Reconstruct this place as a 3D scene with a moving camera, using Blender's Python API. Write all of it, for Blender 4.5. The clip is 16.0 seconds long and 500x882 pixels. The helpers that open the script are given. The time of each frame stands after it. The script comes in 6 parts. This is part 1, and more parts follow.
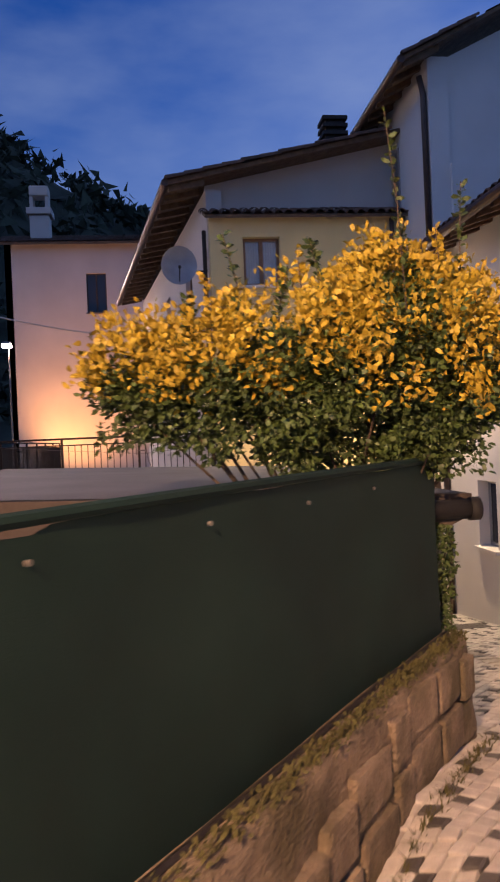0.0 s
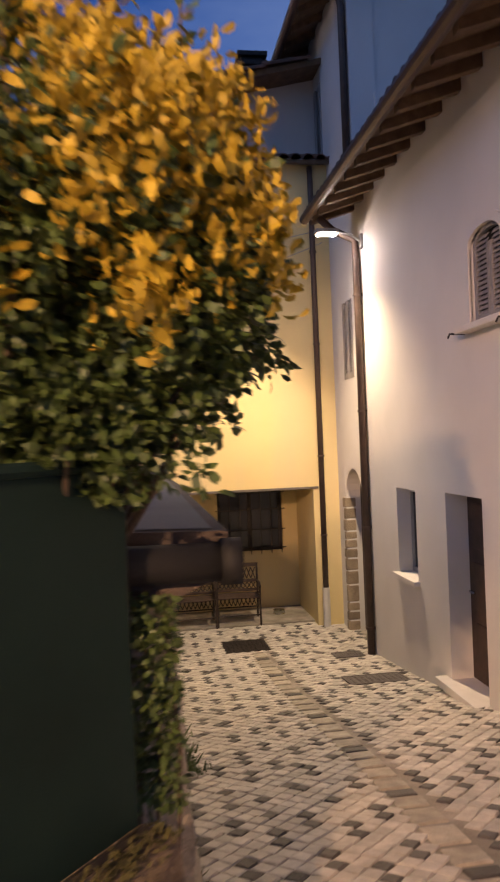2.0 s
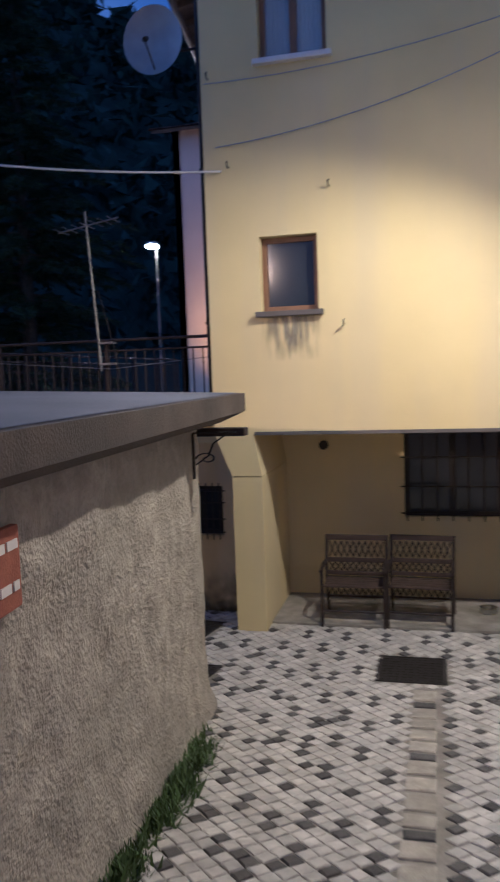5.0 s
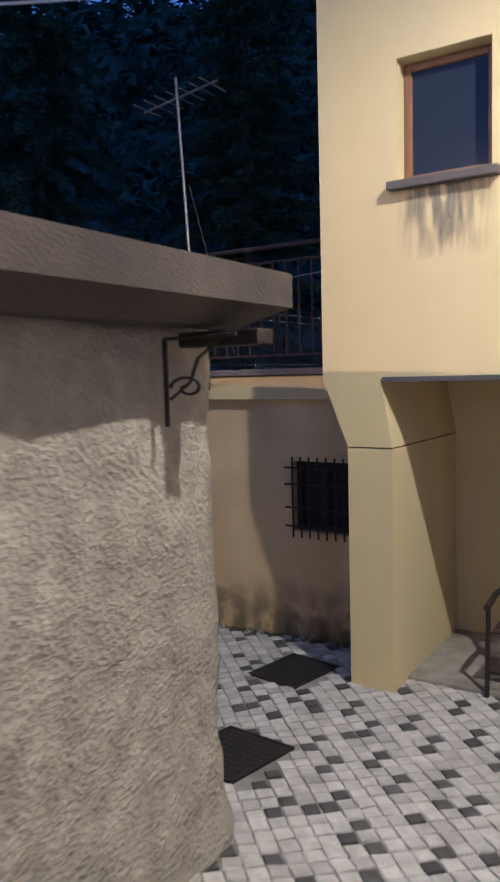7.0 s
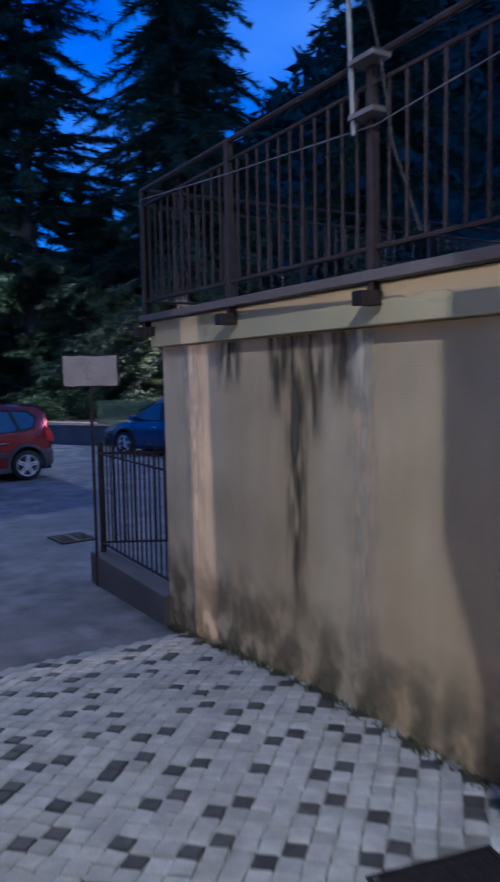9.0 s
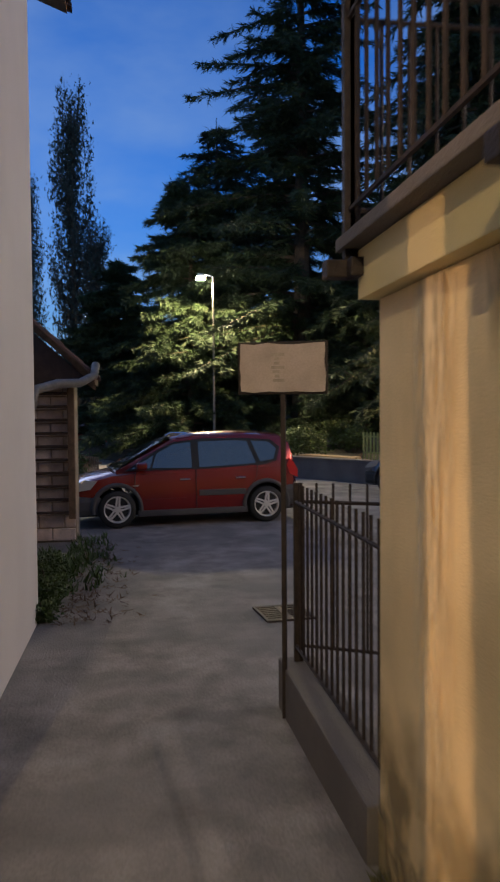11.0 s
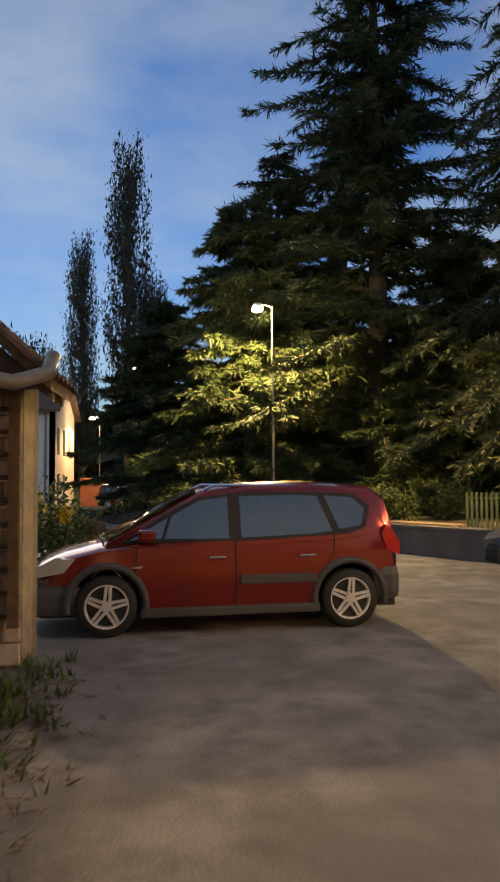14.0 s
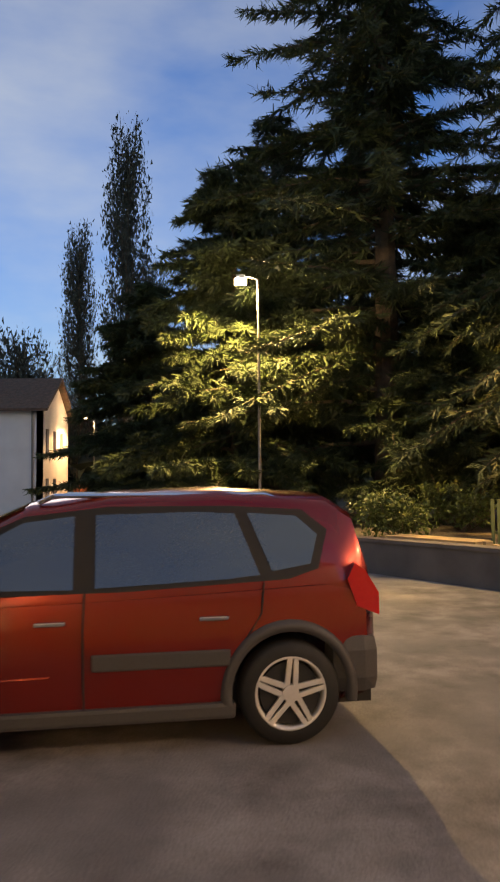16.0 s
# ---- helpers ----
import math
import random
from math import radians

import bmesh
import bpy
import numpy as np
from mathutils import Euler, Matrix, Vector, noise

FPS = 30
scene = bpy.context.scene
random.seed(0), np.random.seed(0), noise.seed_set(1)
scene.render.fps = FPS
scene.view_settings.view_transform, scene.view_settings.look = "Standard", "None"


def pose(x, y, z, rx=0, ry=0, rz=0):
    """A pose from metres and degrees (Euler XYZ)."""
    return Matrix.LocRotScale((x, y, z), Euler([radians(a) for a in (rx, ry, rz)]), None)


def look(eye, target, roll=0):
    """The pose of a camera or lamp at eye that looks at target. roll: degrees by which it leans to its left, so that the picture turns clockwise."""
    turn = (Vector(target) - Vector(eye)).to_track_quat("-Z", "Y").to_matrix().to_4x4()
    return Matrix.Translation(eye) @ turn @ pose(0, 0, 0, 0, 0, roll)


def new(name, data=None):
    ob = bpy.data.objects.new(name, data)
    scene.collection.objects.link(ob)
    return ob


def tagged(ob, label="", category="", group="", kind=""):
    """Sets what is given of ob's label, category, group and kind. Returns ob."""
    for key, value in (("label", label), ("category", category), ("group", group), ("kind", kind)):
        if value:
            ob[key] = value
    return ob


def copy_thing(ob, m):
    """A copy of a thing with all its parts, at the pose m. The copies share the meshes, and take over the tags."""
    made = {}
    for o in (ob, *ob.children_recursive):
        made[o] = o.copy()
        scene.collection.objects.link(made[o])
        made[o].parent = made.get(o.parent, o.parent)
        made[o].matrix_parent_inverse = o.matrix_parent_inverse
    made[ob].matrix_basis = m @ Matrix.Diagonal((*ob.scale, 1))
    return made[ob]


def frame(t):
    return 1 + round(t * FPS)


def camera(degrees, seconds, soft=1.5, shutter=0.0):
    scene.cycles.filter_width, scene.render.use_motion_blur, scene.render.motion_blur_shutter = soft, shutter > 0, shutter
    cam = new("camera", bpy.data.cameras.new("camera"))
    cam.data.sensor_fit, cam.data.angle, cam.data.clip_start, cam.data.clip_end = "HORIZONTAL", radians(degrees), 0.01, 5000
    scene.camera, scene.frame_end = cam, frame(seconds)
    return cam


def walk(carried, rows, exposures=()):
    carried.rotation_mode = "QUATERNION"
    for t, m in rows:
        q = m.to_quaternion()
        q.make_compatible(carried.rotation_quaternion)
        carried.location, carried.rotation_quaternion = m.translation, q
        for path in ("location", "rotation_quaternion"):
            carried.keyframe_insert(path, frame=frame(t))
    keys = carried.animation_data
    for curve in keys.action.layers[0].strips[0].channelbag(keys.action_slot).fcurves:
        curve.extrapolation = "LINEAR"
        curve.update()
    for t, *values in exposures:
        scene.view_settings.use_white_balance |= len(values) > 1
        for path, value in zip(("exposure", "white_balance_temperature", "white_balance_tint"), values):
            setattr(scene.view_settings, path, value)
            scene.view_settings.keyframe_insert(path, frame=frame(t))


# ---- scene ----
cam = camera(36.9, 16.0, soft=2.0, shutter=0.5)
METRES, EYE, TILT, LEAN, TURN = 25.0, 1.7, 0.0, 0.0, -6.9
ROWS = [
    (0.0, 0.0, 0.0, 0.0, -0.0, -0.02, 2.53),
    (0.5, 0.0145, 0.0245, -0.0006, -0.05, 0.28, 2.42),
    (1.0, 0.0314, 0.0493, -0.0026, -0.37, 0.35, 2.28),
    (1.5, 0.0447, 0.0747, -0.0036, -0.85, 0.28, 2.25),
    (2.0, 0.0606, 0.0997, -0.0045, -1.08, -0.1, 2.3),
    (2.5, 0.073, 0.1245, -0.0051, -0.78, -0.99, 2.29),
    (3.0, 0.0863, 0.1483, -0.005, 0.41, -2.32, 2.33),
    (3.5, 0.0932, 0.1724, -0.0056, 2.67, -3.44, 2.3),
    (4.0, 0.1016, 0.1994, -0.0059, 6.84, -4.37, 2.26),
    (4.5, 0.1034, 0.226, -0.0067, 12.92, -4.93, 2.12),
    (5.0, 0.1027, 0.2525, -0.0108, 20.6, -5.07, 2.02),
    (7.5, 0.09, 0.4, -0.0384, 44.28, -5.14, 1.34),
    (8.0, 0.0787, 0.4294, -0.0434, 50.42, -5.24, 1.19),
    (8.5, 0.0633, 0.4569, -0.0474, 58.5, -5.34, 1.16),
    (9.0, 0.0398, 0.4798, -0.0502, 66.78, -5.18, 1.05),
    (9.5, 0.0147, 0.4979, -0.0509, 74.41, -4.76, 0.92),
    (10.0, -0.0126, 0.5114, -0.0528, 80.53, -4.07, 0.78),
    (12.5, -0.1745, 0.525, -0.0682, 92.63, 0.8, 0.26),
    (13.0, -0.2066, 0.5238, -0.0697, 92.94, 1.92, 0.27),
    (13.5, -0.2393, 0.5242, -0.0708, 93.01, 2.65, 0.35),
    (14.0, -0.2735, 0.5273, -0.0724, 93.02, 3.1, 0.38),
    (14.5, -0.3105, 0.5335, -0.0725, 93.12, 3.33, 0.43),
    (15.0, -0.3472, 0.5419, -0.0733, 93.4, 3.42, 0.48),
    (15.5, -0.3837, 0.5501, -0.0725, 94.09, 3.47, 0.55),
    (16.0, -0.4182, 0.5598, -0.0717, 94.67, 3.38, 0.61),
]
# seconds, stops, kelvin, tint
EXPOSURES = [
    (0.0, 1.6, 6000, 34), (1.5, 1.5, 6500, 33), (3.0, 1.33, 4550, 21), (5.0, 1.17, 4400, 25),
    (7.5, 1.6, 4250, 23), (9.0, 1.5, 3750, 21), (10.2, 1.65, 4900, 20), (12.3, 2.0, 7900, 5), (13.2, 2.3, 9500, 11), (14.0, 2.4, 10200, 14), (16.0, 2.5, 10900, 20),
]
walk(cam, [(t, pose(0, 0, EYE, TILT, LEAN, TURN) @ pose(METRES * x, METRES * y, METRES * z, 90 + pitch, roll, yaw)) for t, x, y, z, yaw, pitch, roll in ROWS], exposures=EXPOSURES)

# ---- world and lights ----
world = bpy.data.worlds.new("dusk")
scene.world = world
world.use_nodes = True
wn, wl = world.node_tree.nodes, world.node_tree.links
sky = wn.new("ShaderNodeTexSky")
sky.sky_type, sky.sun_disc = "NISHITA", False
sky.sun_elevation, sky.sun_rotation = radians(4), radians(70)
sky.air_density, sky.dust_density, sky.ozone_density = 1.0, 0.4, 4.0
cloud_at = wn.new("ShaderNodeTexCoord")
cloud_map = wn.new("ShaderNodeMapping")
cloud_map.inputs["Scale"].default_value = (1.0, 1.0, 2.6)
cloud = wn.new("ShaderNodeTexNoise")
cloud.inputs["Scale"].default_value, cloud.inputs["Detail"].default_value = 2.6, 6
cloud_ramp = wn.new("ShaderNodeValToRGB")
cloud_ramp.color_ramp.elements[0].position, cloud_ramp.color_ramp.elements[0].color = 0.3, (0.0, 0.0, 0.0, 1)
cloud_ramp.color_ramp.elements[1].position, cloud_ramp.color_ramp.elements[1].color = 0.78, (1, 1, 1, 1)
blue = wn.new("ShaderNodeMix")
blue.data_type, blue.blend_type = "RGBA", "MULTIPLY"
blue.inputs["Factor"].default_value = 1.0
blue.inputs["B"].default_value = (0.25, 0.60, 1.0, 1)
cloud_mix = wn.new("ShaderNodeMix")
cloud_mix.data_type = "RGBA"
cloud_mix.inputs["B"].default_value = (1.35, 1.85, 2.3, 1)
cloud_amount = wn.new("ShaderNodeMath")
cloud_amount.operation = "MULTIPLY"
cloud_amount.inputs[1].default_value = 0.65
wl.new(cloud_at.outputs["Generated"], cloud_map.inputs["Vector"])
wl.new(cloud_map.outputs["Vector"], cloud.inputs["Vector"])
wl.new(cloud.outputs["Fac"], cloud_ramp.inputs["Fac"])
wl.new(cloud_ramp.outputs["Color"], cloud_amount.inputs[0])
wl.new(sky.outputs["Color"], blue.inputs["A"])
wl.new(cloud_amount.outputs["Value"], cloud_mix.inputs["Factor"])
wl.new(blue.outputs["Result"], cloud_mix.inputs["A"])
wl.new(cloud_mix.outputs["Result"], wn["Background"].inputs["Color"])
wn["Background"].inputs["Strength"].default_value = 0.078


def light(name, kind, place, target, energy, colour, **more):
    data = bpy.data.lights.new(name, kind)
    data.energy, data.color = energy, colour
    for key, value in more.items():
        if key == "size":
            data.shadow_soft_size = value
        elif key == "cone":
            data.spot_size = radians(value)
        elif key == "blend":
            data.spot_blend = value
        elif key == "angle":
            data.angle = radians(value)
    ob = new(name, data)
    ob.matrix_world = look(place, target)
    return ob


light("sun", "SUN", (0, 0, 30), (12, 4, 25), 0.06, (0.75, 0.85, 1.0), angle=25)
# wall lamp of the lane, street lamp behind the start, lamp below the far facade, car park lamps
light("lane_lamp_light", "SPOT", (4.17, 11.5, 4.10), (2.0, 11.4, 0.0), 370, (1.0, 0.77, 0.38), size=0.06, cone=132, blend=0.6)
light("start_lamp_light", "SPOT", (-2.5, -3.4, 5.0), (-0.4, 0.6, 0.0), 4800, (1.0, 0.60, 0.26), size=0.12, cone=98, blend=0.5)
light("facade_lamp_light", "SPOT", (-4.5, 32.0, 1.0), (-3.2, 35.0, 4.0), 520, (1.0, 0.44, 0.10), size=0.3, cone=110, blend=0.9)
light("park_lamp_light", "SPOT", (-27.75, 15.7, 5.05), (-27.2, 15.7, 0.0), 1200, (1.0, 0.80, 0.40), size=0.15, cone=168, blend=0.15)
light("far_lamp_light", "SPOT", (-55, 6.9, 4.0), (-55, 6.9, 0.0), 400, (1.0, 0.72, 0.42), size=0.15, cone=150, blend=0.2)
light("terrace_lamp_light", "SPOT", (-5.66, 29.75, 5.75), (-9.0, 22.0, 0.0), 3500, (1.0, 0.80, 0.60), size=0.12, cone=165, blend=0.2)
light("garden_lamp_light", "SPOT", (-24.0, 25.0, 2.2), (-27, 23, 0.0), 800, (1.0, 0.66, 0.25), size=0.15, cone=165, blend=0.2)


# ---- materials ----
def material(name, base, rough=0.8, metal=0.0, vary=0.25, scale=8.0, fine=90.0, bump=0.3, dark=None, stain=0.0, stain_colour=(0.1, 0.09, 0.08), stain_scale=0.0, relief=0.012, island=False, piece=0.0, streak=False, coat=0.0):
    m = bpy.data.materials.new(name)
    m.use_nodes = True
    n, k = m.node_tree.nodes, m.node_tree.links
    b = n["Principled BSDF"]
    b.inputs["Roughness"].default_value, b.inputs["Metallic"].default_value = rough, metal
    b.inputs["Coat Weight"].default_value = coat
    at = n.new("ShaderNodeTexCoord")
    src = n.new("ShaderNodeNewGeometry").outputs["Position"]

    def tex(size, detail, vector):
        t = n.new("ShaderNodeTexNoise")
        t.inputs["Scale"].default_value, t.inputs["Detail"].default_value = size, detail
        k.new(vector, t.inputs["Vector"])
        return t.outputs["Fac"]

    def mixed(fac, a, c, kind="MIX"):
        x = n.new("ShaderNodeMix")
        x.data_type, x.blend_type = "RGBA", kind
        for sock, v in (("Factor", fac), ("A", a), ("B", c)):
            if isinstance(v, (int, float)):
                x.inputs[sock].default_value = v
            elif isinstance(v, tuple):
                x.inputs[sock].default_value = (*v, 1)
            else:
                k.new(v, x.inputs[sock])
        return x.outputs["Result"]

    def ramp(fac, lo, hi):
        r = n.new("ShaderNodeMapRange")
        r.inputs["From Min"].default_value, r.inputs["From Max"].default_value = lo, hi
        k.new(fac, r.inputs["Value"])
        return r.outputs["Result"]

    low = dark or tuple(c * (1 - vary) for c in base)
    big, small = tex(scale, 5, src), tex(fine, 3, src)
    col = mixed(ramp(big, 0.32, 0.68), low, base)
    col = mixed(ramp(small, 0.3, 0.7), mixed(1.0, col, (1 - vary * 0.5,) * 3, "MULTIPLY"), col)
    if stain:
        v = src
        if streak:
            mp = n.new("ShaderNodeMapping")
            mp.inputs["Scale"].default_value = (1, 1, 0.12)
            k.new(src, mp.inputs["Vector"])
            v = mp.outputs["Vector"]
        s = n.new("ShaderNodeMath")
        s.operation = "MULTIPLY"
        s.inputs[1].default_value = stain
        k.new(ramp(tex(stain_scale or scale * 0.45 + 0.3, 7, v), 0.43, 0.64), s.inputs[0])
        col = mixed(s.outputs["Value"], col, stain_colour)
    if piece:
        rnd = n.new("ShaderNodeNewGeometry").outputs["Random Per Island"] if island else n.new("ShaderNodeObjectInfo").outputs["Random"]
        col = mixed(rnd, mixed(1.0, col, (1 - piece,) * 3, "MULTIPLY"), col)
    k.new(col, b.inputs["Base Color"])
    if bump:
        add = n.new("ShaderNodeMath")
        add.operation = "ADD"
        k.new(big, add.inputs[0])
        k.new(small, add.inputs[1])
        bp = n.new("ShaderNodeBump")
        bp.inputs["Strength"].default_value, bp.inputs["Distance"].default_value = bump, relief
        k.new(add.outputs["Value"], bp.inputs["Height"])
        k.new(bp.outputs["Normal"], b.inputs["Normal"])
    return m


def glowing(name, colour, strength):
    m = bpy.data.materials.new(name)
    m.use_nodes = True
    b = m.node_tree.nodes["Principled BSDF"]
    b.inputs["Emission Color"].default_value, b.inputs["Emission Strength"].default_value = (*colour, 1), strength
    return m


def glassy(name, tint, rough=0.03):
    m = bpy.data.materials.new(name)
    m.use_nodes = True
    b = m.node_tree.nodes["Principled BSDF"]
    b.inputs["Base Color"].default_value = (*tint, 1)
    b.inputs["Roughness"].default_value, b.inputs["Transmission Weight"].default_value = rough, 0.75
    b.inputs["IOR"].default_value = 1.45
    return m


M = {
    "asphalt": material("asphalt", (0.37, 0.33, 0.31), 0.75, vary=0.55, scale=2.6, fine=55, bump=0.75, stain=0.7, stain_colour=(0.19, 0.175, 0.168), stain_scale=0.9),
    "soil": material("soil", (0.10, 0.075, 0.05), 0.95, vary=0.5, scale=3, bump=0.9),
    "joint": material("joint_mortar", (0.44, 0.39, 0.33), 0.95, vary=0.4, scale=5, bump=0.6, stain=0.4, stain_colour=(0.09, 0.09, 0.05)),
    "sett": material("sett_pale_stone", (0.74, 0.69, 0.61), 0.62, vary=0.25, scale=12, fine=120, bump=0.35, piece=0.28, stain=0.25, stain_colour=(0.2, 0.17, 0.13)),
    "sett_dark": material("sett_dark_stone", (0.13, 0.118, 0.108), 0.6, vary=0.35, scale=12, fine=120, bump=0.35, piece=0.4),
    "sett_i": material("sett_pale_rest", (0.74, 0.69, 0.61), 0.62, vary=0.25, scale=12, fine=120, bump=0.35, piece=0.28, island=True, stain=0.25, stain_colour=(0.2, 0.17, 0.13)),
    "sett_dark_i": material("sett_dark_rest", (0.13, 0.118, 0.108), 0.6, vary=0.35, scale=12, fine=120, bump=0.35, piece=0.4, island=True),
    "sett_band": material("sett_band_stone", (0.64, 0.57, 0.46), 0.7, vary=0.35, scale=9, fine=90, bump=0.45, piece=0.35, island=True, stain=0.4, stain_colour=(0.22, 0.19, 0.15)),
    "yellow": material("yellow_render", (0.74, 0.60, 0.29), 0.9, vary=0.12, scale=0.8, fine=140, bump=0.22, stain=0.35, stain_colour=(0.52, 0.45, 0.33), stain_scale=1.4, streak=True),
    "ochre": material("ochre_render", (0.88, 0.69, 0.40), 0.9, vary=0.3, scale=1.6, fine=120, bump=0.3, stain=0.6, stain_colour=(0.58, 0.39, 0.16), stain_scale=1.5, streak=True),
    "white": material("white_render", (0.72, 0.69, 0.66), 0.9, vary=0.1, scale=0.9, fine=140, bump=0.22, stain=0.18, stain_colour=(0.5, 0.47, 0.44)),
    "pink": material("pinkish_render", (0.70, 0.62, 0.56), 0.9, vary=0.12, scale=0.7, fine=140, bump=0.2, stain=0.25, stain_colour=(0.48, 0.43, 0.4), streak=True),
    "rough": material("rough_stone_render", (0.48, 0.42, 0.33), 0.95, vary=0.35, scale=9, fine=42, bump=0.8, relief=0.028, stain=0.55, stain_colour=(0.27, 0.24, 0.19), stain_scale=1.7),
    "stone": material("rubble_stone", (0.46, 0.36, 0.25), 0.9, vary=0.35, scale=6, fine=60, bump=0.8, piece=0.35),
    "plinth": material("mossy_plinth_stone", (0.40, 0.30, 0.20), 0.95, vary=0.5, scale=5, fine=45, bump=0.9, relief=0.03, stain=0.75, stain_colour=(0.085, 0.07, 0.028), stain_scale=3.2, piece=0.3),
    "brick": material("pale_block", (0.78, 0.63, 0.53), 0.9, vary=0.3, scale=6, fine=60, bump=0.7, piece=0.3),
    "slab": material("weathered_concrete", (0.15, 0.13, 0.12), 0.8, vary=0.35, scale=2, bump=0.5, stain=0.4, stain_colour=(0.1, 0.09, 0.085)),
    "felt": material("roof_felt", (0.12, 0.125, 0.14), 0.8, vary=0.3, scale=1.2, bump=0.3),
    "marble": material("pale_marble", (0.72, 0.68, 0.64), 0.45, vary=0.1, scale=5, bump=0.05),
    "tarp": material("green_tarpaulin", (0.010, 0.030, 0.026), 0.75, vary=0.3, scale=2.2, fine=200, bump=0.25, stain=0.35, stain_colour=(0.016, 0.036, 0.032)),
    "tile": material("clay_tile", (0.23, 0.125, 0.085), 0.9, vary=0.45, scale=5, bump=0.6, piece=0.45, island=True, stain=0.4, stain_colour=(0.08, 0.075, 0.06)),
    "wood": material("aged_wood", (0.20, 0.125, 0.07), 0.75, vary=0.45, scale=9, bump=0.5),
    "darkwood": material("dark_wood", (0.075, 0.045, 0.03), 0.7, vary=0.4, scale=9, bump=0.4),
    "lightwood": material("sawn_timber", (0.50, 0.36, 0.19), 0.8, vary=0.3, scale=9, bump=0.4),
    "frame": material("brown_window_frame", (0.24, 0.125, 0.06), 0.55, vary=0.25, scale=12, bump=0.15),
    "curtain": material("white_curtain", (0.50, 0.50, 0.52), 0.9, vary=0.12, scale=14, bump=0.1),
    "shutter": material("grey_shutter", (0.34, 0.31, 0.29), 0.6, vary=0.2, scale=12, bump=0.1),
    "iron": material("dark_iron", (0.045, 0.038, 0.034), 0.6, 0.4, vary=0.5, scale=25, bump=0.25),
    "rust": material("brown_painted_iron", (0.05, 0.033, 0.026), 0.65, 0.3, vary=0.5, scale=20, bump=0.3),
    "pipe": material("brown_pipe", (0.095, 0.062, 0.05), 0.5, 0.2, vary=0.3, scale=8, bump=0.1),
    "zinc": material("zinc_pipe", (0.28, 0.255, 0.23), 0.5, 0.6, vary=0.3, scale=7, bump=0.15),
    "plastic": material("white_plastic", (0.62, 0.6, 0.57), 0.5, vary=0.1, scale=8, bump=0.03),
    "grey": material("grey_paint", (0.36, 0.36, 0.37), 0.5, 0.3, vary=0.15, scale=6, bump=0.05),
    # rubber and cables; also the black sheets painting shade in windows and drain
    "black": material("black_rubber_and_shade", (0.012, 0.012, 0.012), 0.7, vary=0.3, scale=20, bump=0.1),
    "clad": material("car_cladding", (0.055, 0.052, 0.052), 0.6, vary=0.15, scale=60, bump=0.08),
    "red": material("car_red_paint", (0.22, 0.012, 0.008), 0.26, 0.55, vary=0.06, scale=2, fine=800, bump=0.0, coat=0.8),
    "blue_car": material("car_blue_paint", (0.02, 0.055, 0.15), 0.3, 0.3, vary=0.06, scale=2, fine=800, bump=0.0, coat=0.8),
    "dark_car": material("car_dark_paint", (0.05, 0.05, 0.055), 0.3, 0.3, vary=0.06, scale=2, fine=800, bump=0.0, coat=0.8),
    "alloy": material("alloy", (0.72, 0.70, 0.67), 0.4, 0.5, vary=0.1, scale=20, bump=0.03),
    "chrome": material("chrome", (0.7, 0.7, 0.7), 0.15, 1.0, vary=0.05, scale=20, bump=0.0),
    "glass": glassy("clear_glass", (0.85, 0.9, 0.92)),
    "dimglass": material("dark_window", (0.03, 0.035, 0.045), 0.08, 0.0, vary=0.2, scale=1, bump=0.0),
    "lens_red": material("red_lens", (0.55, 0.012, 0.012), 0.15, vary=0.1, scale=10, bump=0.0, coat=1.0),
    "lens": material("headlamp_lens", (0.42, 0.42, 0.40), 0.1, 0.3, vary=0.1, scale=10, bump=0.0, coat=1.0),
    "terracotta": material("terracotta", (0.36, 0.115, 0.06), 0.8, vary=0.25, scale=10, bump=0.2),
    "letter": material("white_lettering", (0.72, 0.66, 0.6), 0.7, vary=0.1, scale=20, bump=0.0),
    "board": material("worn_sign_board", (0.62, 0.50, 0.42), 0.8, vary=0.25, scale=5, bump=0.15, stain=0.4, stain_colour=(0.33, 0.25, 0.18)),
    "mark": material("faded_print", (0.47, 0.39, 0.31), 0.8, vary=0.3, scale=12, bump=0.0),
    "leaf": material("dark_leaf", (0.11, 0.17, 0.036), 0.5, vary=0.4, scale=5, fine=30, bump=0.0, piece=0.5, island=True),
    "flower": material("yellow_leaf", (0.68, 0.48, 0.02), 0.6, vary=0.3, scale=5, fine=30, bump=0.0, piece=0.35, island=True),
    "needle": material("conifer_needle", (0.055, 0.090, 0.026), 0.7, vary=0.4, scale=1.5, fine=12, bump=0.0, piece=0.5, island=True),
    "poplar": material("poplar_leaf", (0.085, 0.09, 0.06), 0.8, vary=0.35, scale=1.5, fine=12, bump=0.0, piece=0.5, island=True),
    "bark": material("bark", (0.13, 0.095, 0.065), 0.95, vary=0.45, scale=6, bump=0.9),
    "grass": material("grass_blade", (0.12, 0.19, 0.04), 0.7, vary=0.4, scale=3, fine=20, bump=0.0, piece=0.5, island=True),
    "dead": material("dead_leaf", (0.19, 0.11, 0.055), 0.85, vary=0.4, scale=9, bump=0.0, piece=0.5, island=True),
    "forest": material("wooded_hill", (0.07, 0.10, 0.07), 0.95, vary=0.5, scale=0.25, fine=1.5, bump=0.8, piece=0.5, island=True),
    "bulb": glowing("lamp_glow_warm", (1.0, 0.86, 0.62), 90),
    "bulb_far": glowing("lamp_glow_far", (1.0, 0.85, 0.6), 60),
    "steel": material("stainless_steel", (0.6, 0.6, 0.58), 0.25, 1.0, vary=0.1, scale=20, bump=0.0),
